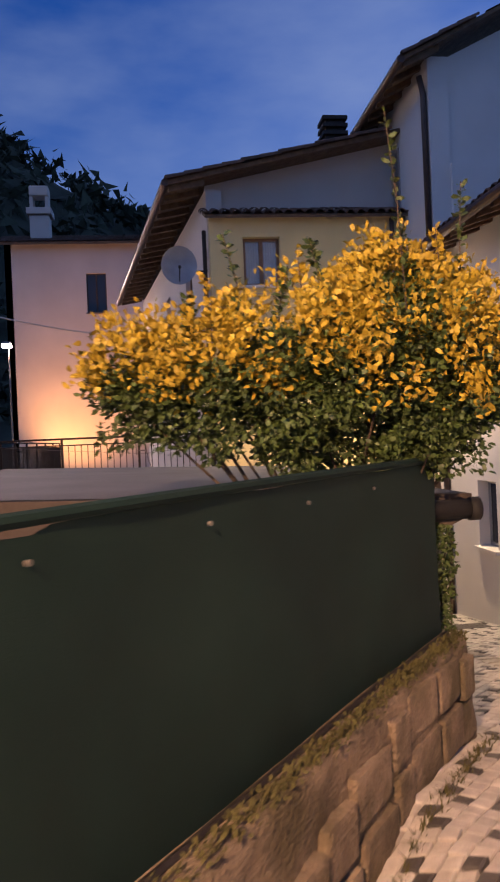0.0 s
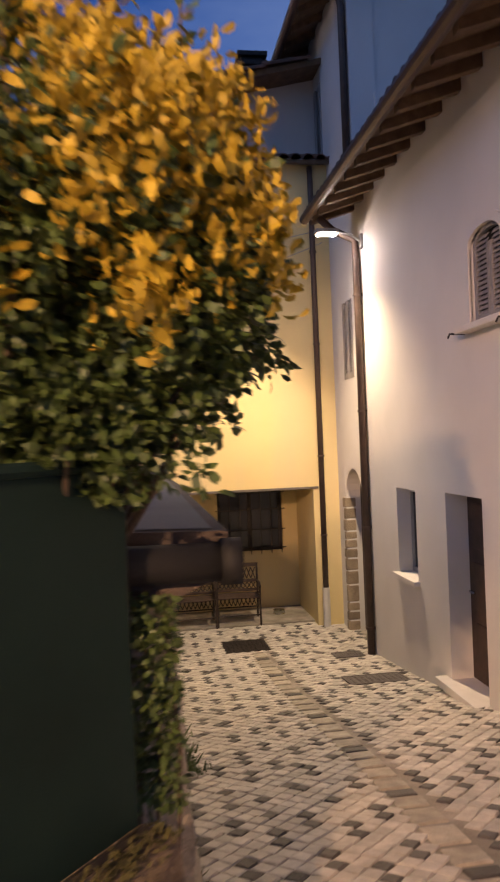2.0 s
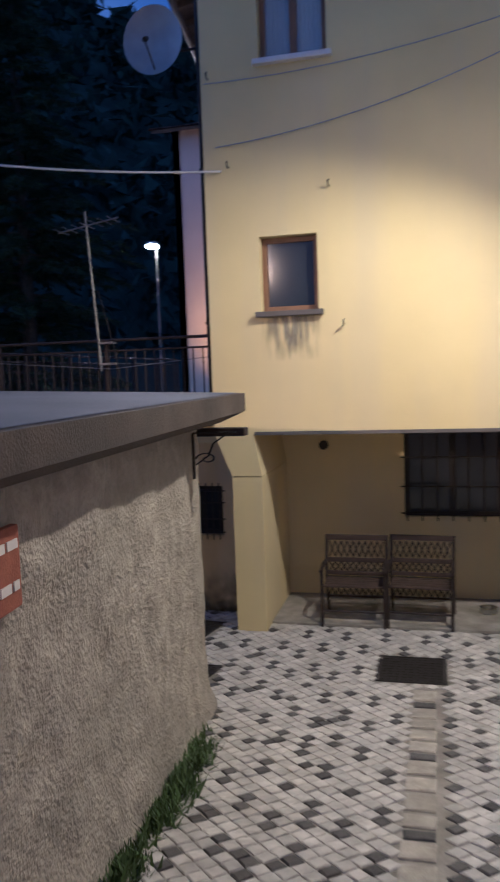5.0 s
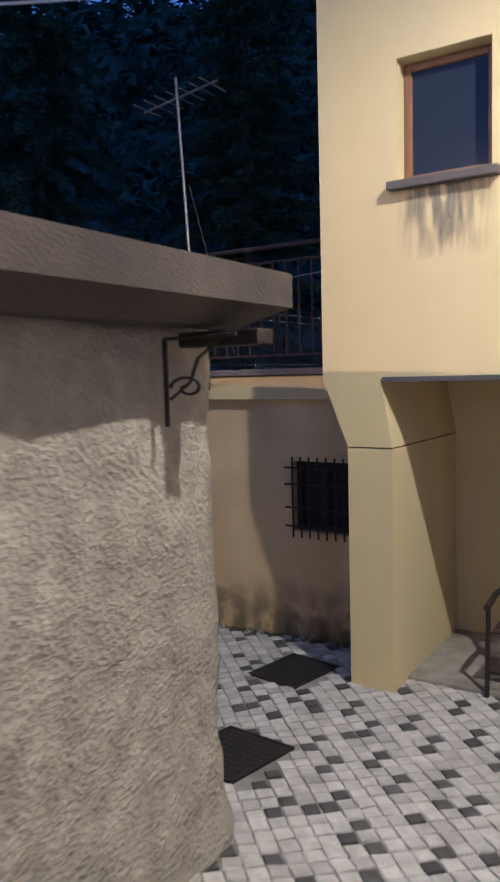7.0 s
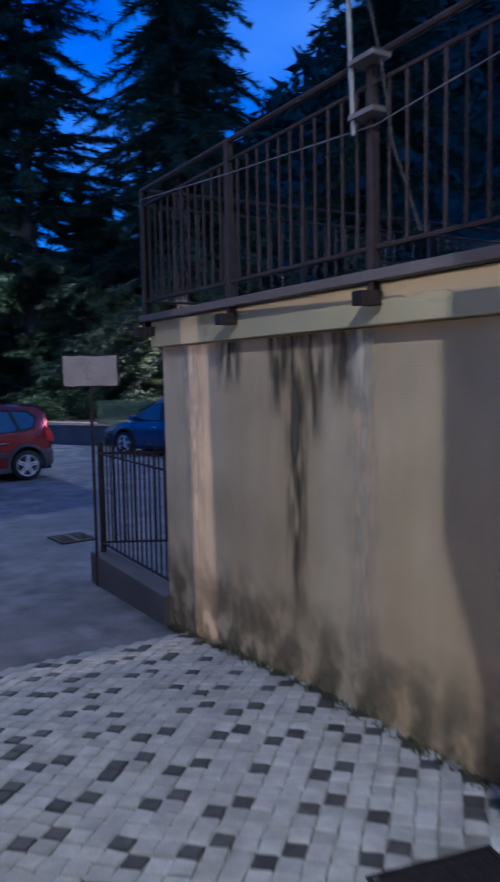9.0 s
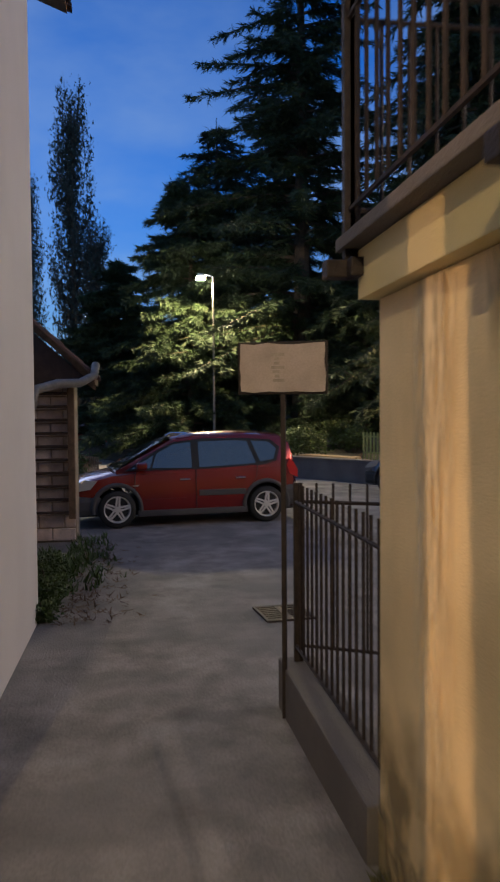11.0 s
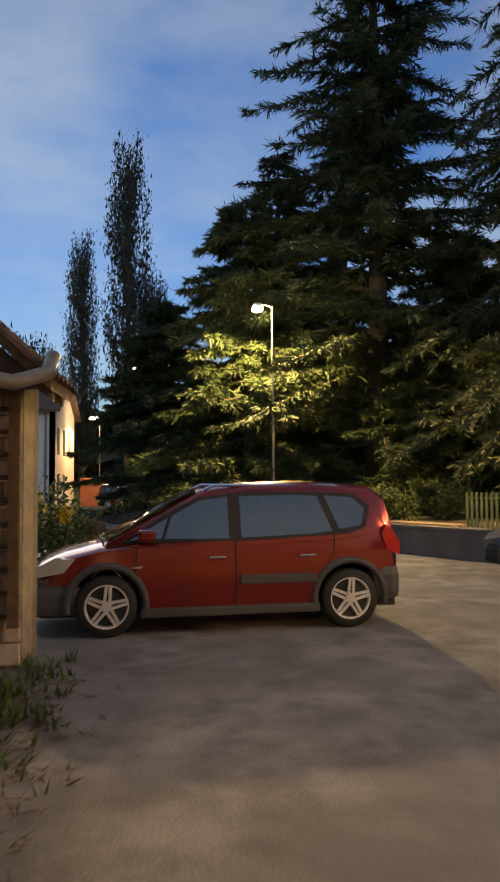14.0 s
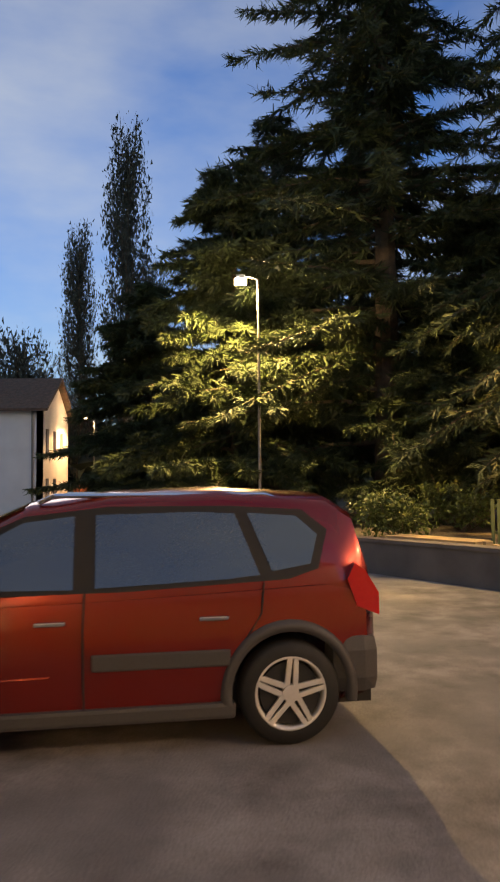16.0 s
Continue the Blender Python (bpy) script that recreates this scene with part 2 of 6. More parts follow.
    "moss": material("moss", (0.13, 0.12, 0.035), 0.95, vary=0.5, scale=10, bump=0.8),
}
M["slabedge"] = material("stained_slab_edge", (0.105, 0.078, 0.060), 0.85, vary=0.45, scale=3, bump=0.5, stain=0.5, stain_colour=(0.05, 0.042, 0.036))
M["asphalt"].node_tree.nodes["Principled BSDF"].inputs["Specular IOR Level"].default_value = 0.12
M["tarp"].node_tree.nodes["Principled BSDF"].inputs["Specular IOR Level"].default_value = 0.2
M["carwin"] = material("car_window_glass", (0.035, 0.045, 0.045), 0.03, vary=0.1, scale=1, bump=0.0)
M["carwin"].node_tree.nodes["Principled BSDF"].inputs["IOR"].default_value = 1.95


# ---- building helpers ----
def part(name, bm, mat, parent=None, label="", smooth=False):
    me = bpy.data.meshes.new(name)
    bmesh.ops.recalc_face_normals(bm, faces=bm.faces)
    bm.to_mesh(me)
    bm.free()
    me.materials.append(mat)
    if smooth:
        for f in me.polygons:
            f.use_smooth = True
    ob = new(name, me)
    if parent is not None:
        ob.parent = parent
    if label:
        ob["label"] = label
    return ob


def thing(name, m, label, category, group="", kind=""):
    ob = new(name)
    ob.matrix_world = m
    return tagged(ob, label, category, group, kind)


def box(bm, x0, x1, y0, y1, z0, z1, bevel=0.0, m=None):
    mat = (m or Matrix()) @ Matrix.Translation(((x0 + x1) / 2, (y0 + y1) / 2, (z0 + z1) / 2)) @ Matrix.Diagonal((abs(x1 - x0), abs(y1 - y0), abs(z1 - z0), 1))
    r = bmesh.ops.create_cube(bm, size=1, matrix=mat)
    if bevel:
        edges = list({e for v in r["verts"] for e in v.link_edges})
        bmesh.ops.bevel(bm, geom=edges, offset=bevel, segments=2, affect="EDGES", profile=0.6)
    return bm


def B(x0, x1, y0, y1, z0, z1, bevel=0.0, m=None):
    return box(bmesh.new(), x0, x1, y0, y1, z0, z1, bevel, m)


def tube(bm, pts, r, seg=10, r1=None):
    """A round tube along points; r1: the radius at its end."""
    pts = [Vector(p) for p in pts]
    rings = []
    side = None
    for i, p in enumerate(pts):
        d = (pts[min(i + 1, len(pts) - 1)] - pts[max(i - 1, 0)]).normalized()
        if side is None:
            side = d.orthogonal().normalized()
        side = (side - d * side.dot(d)).normalized()
        up = d.cross(side)
        rad = r if r1 is None else r + (r1 - r) * i / (len(pts) - 1)
        rings.append([bm.verts.new(p + rad * (math.cos(a) * side + math.sin(a) * up)) for a in (2 * math.pi * j / seg for j in range(seg))])
    for a, b in zip(rings, rings[1:]):
        for j in range(seg):
            bm.faces.new((a[j], a[(j + 1) % seg], b[(j + 1) % seg], b[j]))
    bm.faces.new(rings[0][::-1])
    bm.faces.new(rings[-1])
    return bm


def T(pts, r, seg=10, r1=None):
    return tube(bmesh.new(), pts, r, seg, r1)


def prism(bm, outline, depth, m=None):
    """An outline in the local x, z plane, pushed along local y by depth."""
    m = m or Matrix()
    a = [bm.verts.new(m @ Vector((x, 0, z))) for x, z in outline]
    b = [bm.verts.new(m @ Vector((x, depth, z))) for x, z in outline]
    bm.faces.new(a)
    bm.faces.new(b[::-1])
    for i in range(len(a)):
        j = (i + 1) % len(a)
        bm.faces.new((a[i], b[i], b[j], a[j]))
    return bm


def pierced(u0, u1, z0, z1, thick, holes, fine=0.0, rough=0.0):
    """A wall along local x, its face at y = 0 and its body behind it (+y), with openings (u0, u1, z0, z1) through it."""
    us = sorted({u0, u1, *(h[0] for h in holes), *(h[1] for h in holes)})
    zs = sorted({z0, z1, *(h[2] for h in holes), *(h[3] for h in holes)})
    if fine:
        us = sorted({*us, *np.linspace(u0, u1, max(2, int((u1 - u0) / fine))).round(4).tolist()})
        zs = sorted({*zs, *np.linspace(z0, z1, max(2, int((z1 - z0) / fine))).round(4).tolist()})
    bm, pool = bmesh.new(), {}

    def v(i, j, back):
        if (i, j, back) not in pool:
            d = thick if back else 0
            if rough and not back:
                d = rough * (noise.noise((us[i] * 2.3, zs[j] * 2.3, 7)) + 0.6 * noise.noise((us[i] * 6, zs[j] * 6, 3)))
            pool[i, j, back] = bm.verts.new((us[i], d, zs[j]))
        return pool[i, j, back]

    def solid(i, j):
        if not (0 <= i < len(us) - 1 and 0 <= j < len(zs) - 1):
            return False
        cu, cz = (us[i] + us[i + 1]) / 2, (zs[j] + zs[j + 1]) / 2
        return not any(h[0] < cu < h[1] and h[2] < cz < h[3] for h in holes)

    for i in range(len(us) - 1):
        for j in range(len(zs) - 1):
            if not solid(i, j):
                continue
            for back in (0, 1):
                bm.faces.new((v(i, j, back), v(i + 1, j, back), v(i + 1, j + 1, back), v(i, j + 1, back)))
            for di, dj, a, b in ((-1, 0, (i, j), (i, j + 1)), (1, 0, (i + 1, j), (i + 1, j + 1)), (0, -1, (i, j), (i + 1, j)), (0, 1, (i, j + 1), (i + 1, j + 1))):
                if not solid(i + di, j + dj):
                    bm.faces.new((v(*a, 0), v(*b, 0), v(*b, 1), v(*a, 1)))
    return bm


def facade(name, origin, heading, bm, mat, label, smooth=False):
    """heading: degrees by which the wall's local x is turned from world x."""
    ob = part(name, bm, mat, None, "", smooth)
    ob.matrix_world = pose(*origin, 0, 0, heading)
    return tagged(ob, label, "wall", kind="structure")


def ground_z(x, y):
    lane = float(np.interp(y, (-8, 0, 4, 7.25, 8.3, 10.1, 11.6, 12.8, 15), (0.62, 0.15, -0.15, -0.63, -0.8, -1.08, -1.25, -1.32, -1.28)))
    if x >= 1.2:
        return lane
    west = float(np.interp(x, (-12, -7, -5, -2.8, -1.0, 1.2), (-1.71, -1.70, -1.66, -1.57, -1.38, -1.31)))
    k = min(1, max(0, (x + 2.0) / 3.2))
    return west + (lane + 1.31) * k if y < 12.8 else west


def leaves(count, spot, size, seed, flat=0.4):
    """Many folded leaves; spot(rng) gives a place and an outward direction."""
    rng = random.Random(seed)
    vs, fs = [], []
    for _ in range(count):
        p, d = spot(rng)
        s = size * rng.uniform(0.6, 1.35)
        d = (d + Vector((rng.gauss(0, flat), rng.gauss(0, flat), rng.gauss(0, flat)))).normalized()
        side = d.cross(Vector((rng.gauss(0, 1), rng.gauss(0, 1), rng.gauss(0, 1)))).normalized()
        up = d.cross(side) * s * 0.16
        b = len(vs)
        vs += [p, p + d * s * 0.3 + side * s * 0.2 + up, p + d * s * 0.3 - side * s * 0.2 + up, p + d * s * 0.72 + side * s * 0.22 + up, p + d * s * 0.72 - side * s * 0.22 + up, p + d * s]
        fs += [(b, b + 1, b + 2), (b + 1, b + 3, b + 4, b + 2), (b + 3, b + 5, b + 4)]
    return vs, fs


def raw(name, vs, fs, mat, parent=None, label=""):
    me = bpy.data.meshes.new(name)
    me.from_pydata([tuple(v) for v in vs], [], fs)
    me.materials.append(mat)
    ob = new(name, me)
    if parent is not None:
        ob.parent = parent
    if label:
        ob["label"] = label
    return ob


# ---- ground ----
def ground_sheet():
    xs = sorted({*np.arange(-34, 9, 0.5).round(3).tolist(), -400, -200, -100, -60, -45, 12, 20, 40, 100, 400})
    ys = sorted({*np.arange(-8, 26, 0.5).round(3).tolist(), -400, -100, -40, -20, 30, 40, 60, 100, 400})
    bm = bmesh.new()
    grid = [[bm.verts.new((x, y, ground_z(x, y) - 0.02)) for y in ys] for x in xs]
    for i in range(len(xs) - 1):
        for j in range(len(ys) - 1):
            bm.faces.new((grid[i][j], grid[i + 1][j], grid[i + 1][j + 1], grid[i][j + 1]))
    return bm


tagged(part("ground", ground_sheet(), M["asphalt"], None, "", True), "worn grey asphalt ground with darker damp stains", "ground", kind="structure")


def draped(x0, x1, y0, y1, lift, step=0.3):
    bm = bmesh.new()
    nx, ny = max(2, int((x1 - x0) / step)), max(2, int((y1 - y0) / step))
    g = [[bm.verts.new((x, y, ground_z(x, y) + lift)) for y in np.linspace(y0, y1, ny)] for x in np.linspace(x0, x1, nx)]
    for i in range(nx - 1):
        for j in range(ny - 1):
            bm.faces.new((g[i][j], g[i + 1][j], g[i + 1][j + 1], g[i][j + 1]))
    return bm


# ---- right side of the lane ----
LANE_X = 4.65
lane_front = facade("wall_lane_house", (LANE_X, 11.9, 0), -90, pierced(-0.1, 20, -1.6, 5.0, 0.4, [(1.28, 1.89, 0.0, 0.97), (2.7, 3.5, -0.86, 1.0), (3.45, 4.05, 2.5, 3.3)]), M["white"], "pale white rendered house wall along the lane")
facade("wall_lane_house_end", (LANE_X + 0.4, 12.0, 0), 0, pierced(0, 6, -1.6, 6.2, 0.3, []), M["white"], "white rendered end wall of the lane house")
facade("wall_lane_house_back", (LANE_X + 0.4, -8.0, 0), 0, pierced(0, 6, -1.6, 6.2, 0.3, []), M["white"], "white rendered end wall of the lane house")


def tile_rows(bm, u0, u1, v0, v1, place, pitch=0.19, step=0.36, r=0.085):
    """Rows of half-round tiles; place(u, v, h) gives the point on the roof slope."""
    n = int((u1 - u0) / pitch)
    m = max(1, int((v1 - v0) / step))
    for i in range(n + 1):
        u = u0 + pitch * i
        for j in range(m):
            a, b = v0 + step * j, v0 + step * (j + 1) + 0.05
            ring0, ring1 = [], []
            for k in range(6):
                t = math.pi * k / 5
                jit = 0.008 * math.sin(i * 7.1 + j * 3.3)
                ring0.append(bm.verts.new(place(u + r * math.cos(t), a, r * math.sin(t) + 0.012 + jit)))
                ring1.append(bm.verts.new(place(u + r * 0.85 * math.cos(t), b, r * 0.85 * math.sin(t) + jit)))
            for k in range(5):
                bm.faces.new((ring0[k], ring0[k + 1], ring1[k + 1], ring1[k]))
            lip = [bm.verts.new(v.co + (place(u, a, 0) - place(u, a, 0.014))) for v in ring0]
            for k in range(5):
                bm.faces.new((ring0[k + 1], ring0[k], lip[k], lip[k + 1]))


def roof(name, place, u0, u1, v0, v1, thick, label, tiles_to=2.2, rafters=0.0, over=0.5, gutter=False):
    """A tiled roof: u along the eave, v up the slope from the eave."""
    top = tagged(new(name), label, "roof", kind="structure")
    bm = bmesh.new()
    q = [place(u0, v0, 0), place(u1, v0, 0), place(u1, v1, 0), place(u0, v1, 0)]
    p = [place(u0, v0, -thick), place(u1, v0, -thick), place(u1, v1, -thick), place(u0, v1, -thick)]
    a, b = [bm.verts.new(c) for c in q], [bm.verts.new(c) for c in p]
    bm.faces.new(a)
    bm.faces.new(b[::-1])
    for i in range(4):
        j = (i + 1) % 4
        bm.faces.new((a[i], b[i], b[j], a[j]))
    part("roof_deck", bm, M["wood"], top)
    bm = bmesh.new()
    tile_rows(bm, u0, u1, v0 - 0.06, min(v1, v0 + tiles_to), place)
    if v1 > v0 + tiles_to:
        c = [bm.verts.new(place(u, v, 0.03)) for u, v in ((u0, v0 + tiles_to), (u1, v0 + tiles_to), (u1, v1), (u0, v1))]
        bm.faces.new(c)
    tagged(part("clay_tiles", bm, M["tile"], top), kind="stuff")
    if rafters:
        k = u0 + 0.15
        while k < u1:
            bm = bmesh.new()
            o = [place(k + s, v, h) for s in (-0.045, 0.045) for v, h in ((v0 + 0.02, -thick), (v0 + over + 0.15, -thick), (v0 + over + 0.15, -thick - 0.12), (v0 + 0.02, -thick - 0.09))]
            vv = [bm.verts.new(c) for c in o]
            for f in ((0, 1, 2, 3), (7, 6, 5, 4), (0, 4, 5, 1), (1, 5, 6, 2), (2, 6, 7, 3), (3, 7, 4, 0)):
                bm.faces.new([vv[i] for i in f])
            part("rafter", bm, M["wood"], top)
            k += rafters
    if gutter:
        part("gutter", T([place(u0, v0 - 0.06, -0.03), place(u1, v0 - 0.06, -0.03)], 0.065, 10), M["pipe"], top, "brown half-round eaves gutter")
    return top


roof("roof_lane_house", lambda u, v, h: Vector((4.05 + v * 0.94, u, 4.5 + v * 0.34 + h)), -8, 11.95, 0, 6.5, 0.05, "clay tiled roof with exposed timber rafters", 2.0, 0.42, 0.6, True)

# tall house behind the lane house
facade("wall_tall_side", (4.72, 18.0, 0), -90, pierced(0, 5.93, -1.6, 8.0, 0.35, [(3.65, 4.35, 5.7, 7.1), (4.9, 5.75, -1.32, 1.12), (5.1, 5.6, 2.4, 3.5)]), M["white"], "white rendered side wall of a tall house")
facade("wall_tall_front", (5.07, 12.1, 0), 0, pierced(0, 7, 2.0, 8.0, 0.3, []), M["white"], "white rendered front of a tall house")
bm = bmesh.new()
prism(bm, [(0, 8.0), (7, 8.0), (7, 11.0), (6, 11.0)], 0.3)
gable = facade("wall_tall_gable", (5.07, 12.105, 0), 0, bm, M["white"], "white rendered gable of a tall house")
roof("roof_tall_house", lambda u, v, h: Vector((4.22 + v * 0.9, u, 7.85 + v * 0.46 + h)), 11.75, 18.3, 0, 6.5, 0.07, "clay tiled roof with dark timber eaves", 1.6, 0.5, 0.55, True)

# ---- house at the end of the lane ----
house_front = facade("wall_house_front", (1.06, 13.5, 0), 0, pierced(0, 3.66, 0.82, 5.75, 0.3, [(0.60, 1.28, 4.52, 5.4), (0.55, 1.14, 2.06, 2.81)]), M["yellow"], "yellow rendered house front over an open niche")
facade("wall_house_pier", (4.32, 13.5, 0), 0, pierced(0, 0.4, -1.6, 0.82, 1.4, []), M["yellow"], "yellow rendered pier beside the niche")
facade("wall_niche_back", (1.24, 14.85, 0), 0, pierced(0, 3.2, -1.6, 0.95, 0.25, [(1.72, 2.82, -0.3, 0.74)]), M["yellow"], "yellow rendered back wall of the niche")
bm = B(1.24, 1.56, 13.5, 14.85, -1.6, 0.36)
tagged(part("wall_niche_pillar", bm, M["yellow"]), "pale yellow rendered pillar of the niche", "pillar", kind="structure")
bm = bmesh.new()
prism(bm, [(1.06, 0.82), (1.24, 0.37), (1.56, 0.37), (1.48, 0.82)], 1.35, Matrix.Translation((0, 13.5, 0)))
tagged(part("trim_haunch", bm, M["yellow"]), "flared rendered head of the pillar", "pillar", kind="structure")
tagged(part("ceiling_niche", B(1.1, 4.85, 13.82, 15.1, 0.83, 1.0), M["yellow"]), "rendered ceiling of the niche", "ceiling", kind="structure")
tagged(part("trim_niche_edge", B(1.50, 4.4, 13.482, 13.52, 0.80, 0.835, 0.004), M["slab"]), "thin grey drip edge over the niche", "trim", kind="structure")
tagged(part("floor_niche", B(1.56, 4.32, 13.75, 14.86, -1.6, -1.262, 0.01), M["joint"]), "pale concrete floor of the niche", "floor", kind="structure")
facade("wall_house_left", (-0.34, 25.0, 0), -82.87, pierced(0, 11.2, 0.82, 6.4, 0.3, [(8.6, 9.4, 4.0, 5.6), (5.5, 6.2, 4.2, 5.4)]), M["pink"], "pale rendered side wall of the house")
bm = bmesh.new()
prism(bm, [(0, 5.6), (3.84, 5.6), (3.84, 7.5), (0, 6.6)], 0.3)
facade("wall_house_upper", (1.06, 14.12, 0), 0, bm, M["pink"], "weathered pale upper wall of the house")
roof("roof_house_front", lambda u, v, h: Vector((u, 13.32 + v * 0.93, 5.76 + v * 0.36 + h)), 0.98, 4.95, 0, 0.86, 0.06, "small clay tiled lean-to roof over the house front", 2.0, 0, 0.3, False)
roof("roof_house_main", lambda u, v, h: Vector((0.36 - (u - 13.55) * 0.126 + v * 0.97, u, 6.46 + v * 0.215 + h)), 13.55, 25.2, 0, 4.6, 0.09, "clay tiled main roof with timber rafters at the eave", 4.6, 0.55, 0.55, True)


# ---- terrace building ----
TERR_Y = 14.2
facade("wall_terrace", (-3.1, TERR_Y, 0), 0, pierced(0, 4.34, -1.9, 0.66, 0.3, [(3.5, 4.02, -0.42, 0.16)]), M["ochre"], "stained ochre rendered wall below the terrace")
facade("wall_terrace_side", (-3.1, 26.0, 0), -90, pierced(0, 11.48, -1.9, 0.66, 0.3, []), M["ochre"], "stained ochre rendered side wall of the terrace")
tagged(part("trim_terrace_band", B(-3.16, 1.24, 14.13, 26, 0.665, 0.86, 0.006), M["yellow"]), "pale rendered band along the terrace edge", "trim", kind="structure")
tagged(part("floor_terrace", B(-3.24, 1.05, 14.06, 26, 0.864, 0.915, 0.006), M["slab"]), "stone edged terrace slab", "floor", kind="structure")


def damp_material(name, colour, foot=False):
    m = bpy.data.materials.new(name)
    m.use_nodes = True
    n, k = m.node_tree.nodes, m.node_tree.links
    b = n["Principled BSDF"]
    b.inputs["Base Color"].default_value, b.inputs["Roughness"].default_value = (*colour, 1), 0.9
    at = n.new("ShaderNodeTexCoord")
    split = n.new("ShaderNodeSeparateXYZ")
    k.new(at.outputs["Generated"], split.inputs["Vector"])
    wave = n.new("ShaderNodeMapRange")
    wave.inputs["From Min"].default_value, wave.inputs["From Max"].default_value = 0.5, 0.0
    off = n.new("ShaderNodeMath")
    off.operation = "SUBTRACT"
    off.inputs[1].default_value = 0.5
    k.new(split.outputs["X"], off.inputs[0])
    side = n.new("ShaderNodeMath")
    side.operation = "ABSOLUTE"
    k.new(off.outputs["Value"], side.inputs[0])
    k.new(side.outputs["Value"], wave.inputs["Value"])
    mp = n.new("ShaderNodeMapping")
    mp.inputs["Scale"].default_value = (5, 5, 4.0) if foot else (16, 16, 3.0)
    k.new(n.new("ShaderNodeNewGeometry").outputs["Position"], mp.inputs["Vector"])
    t = n.new("ShaderNodeTexNoise")
    t.inputs["Scale"].default_value, t.inputs["Detail"].default_value = 1.0, 6
    k.new(mp.outputs["Vector"], t.inputs["Vector"])
    r = n.new("ShaderNodeMapRange")
    r.inputs["From Min"].default_value, r.inputs["From Max"].default_value = 0.38, 0.62
    k.new(t.outputs["Fac"], r.inputs["Value"])
    up = n.new("ShaderNodeMapRange")
    up.inputs["From Min"].default_value, up.inputs["From Max"].default_value = (0.95, 0.1) if foot else (0.0, 0.7)
    k.new(split.outputs["Z"], up.inputs["Value"])
    value = up.outputs["Result"]
    for other in (r.outputs["Result"],) if foot else (r.outputs["Result"], wave.outputs["Result"]):
        x = n.new("ShaderNodeMath")
        x.operation = "MULTIPLY"
        k.new(value, x.inputs[0])
        k.new(other, x.inputs[1])
        value = x.outputs["Value"]
    k.new(value, b.inputs["Alpha"])
    return m


M["streak"] = damp_material("damp_algae", (0.17, 0.13, 0.07))
M["soot"] = damp_material("grey_sill_stain", (0.33, 0.29, 0.21))
M["lime"] = damp_material("pale_lime_run", (0.82, 0.68, 0.45))
M["foot_damp"] = damp_material("damp_wall_foot", (0.32, 0.25, 0.13), True)
tagged(part("trim_damp_foot", B(-3.1, 1.23, 14.192, 14.196, -1.75, -0.75), M["foot_damp"]), "dark damp band along the foot of the ochre wall", "stain", kind="structure")
for sx, sz0, sz1, sw in ((-0.58, -1.4, 0.655, 0.14), (-2.55, -1.5, 0.655, 0.18)):
    ob = part("trim_lime_run", B(-sw, sw, -0.002, 0.002, sz0, sz1), M["lime"])
    ob.matrix_world = pose(sx, 14.189, 0)
    tagged(ob, "pale lime run down the ochre wall", "stain", kind="structure")
for sx, sz0, sz1, sw in ((-1.2, -1.3, 0.655, 0.13), (-1.38, 0.15, 0.655, 0.14), (-0.72, 0.2, 0.655, 0.2), (-1.0, 0.0, 0.655, 0.12), (-2.0, 0.3, 0.655, 0.2)):
    ob = part("trim_damp_streak", B(-sw, sw, -0.002, 0.002, sz0, sz1), M["streak"])
    ob.matrix_world = pose(sx, 14.194, 0)
    tagged(ob, "dark damp streak down the ochre wall", "stain", kind="structure")
for sx, sz0, sz1, sw in ((1.92, 1.55, 2.0, 0.32),):
    ob = part("trim_damp_streak", B(-sw, sw, -0.002, 0.002, sz0, sz1), M["soot"])
    ob.matrix_world = pose(sx, 13.495, 0)
    tagged(ob, "grey damp stain under the window sill", "stain", kind="structure")

# ---- garden shed with flat roof beside the lane ----
shed_pts = [(-2.3, 11.5), (1.5, 11.56), (1.74, 8.5), (1.90, 4.9), (-2.3, 4.9)]


def strip_wall(name, pts, z0, z1, flare, mat, label, amp=0.03, step=0.12):
    """A rough wall face along a line of plan points, flaring out at its foot; outward is to the right of the line."""
    bm = bmesh.new()
    pos = []
    for (ax, ay), (bx, by) in zip(pts, pts[1:]):
        n = max(1, int(math.hypot(bx - ax, by - ay) / step))
        nx, ny = (by - ay), -(bx - ax)
        l = math.hypot(nx, ny)
        for i in range(n):
            pos.append((ax + (bx - ax) * i / n, ay + (by - ay) * i / n, nx / l, ny / l))
    pos.append((*pts[-1], nx / l, ny / l))
    m = int((z1 - z0) / step)
    grid = []
    for x, y, nx, ny in pos:
        col = []
        g = max(z0, ground_z(x, y) - 0.1)
        for j in range(m + 1):
            z = g + (z1 - g) * j / m
            o = amp * (noise.noise((x * 2.2, y * 2.2, z * 2.2)) + 0.7 * noise.noise((x * 7, y * 7, z * 7))) + flare * max(0, 1 - (z - g) / 0.9) ** 2
            col.append(bm.verts.new((x + nx * o, y + ny * o, z)))
        grid.append(col)
    for a, b in zip(grid, grid[1:]):
        for j in range(m):
            bm.faces.new((a[j], b[j], b[j + 1], a[j + 1]))
    inner = [bm.verts.new((x - nx * 0.25, y - ny * 0.25, z1)) for x, y, nx, ny in pos]
    for i in range(len(pos) - 1):
        bm.faces.new((grid[i][m], grid[i + 1][m], inner[i + 1], inner[i]))
    return tagged(part(name, bm, mat, None, "", True), label, "wall", kind="structure")


strip_wall("wall_shed", shed_pts[::-1], -1.9, 1.09, 0.12, M["rough"], "rough rendered rubble wall of a low shed", 0.042, 0.07)


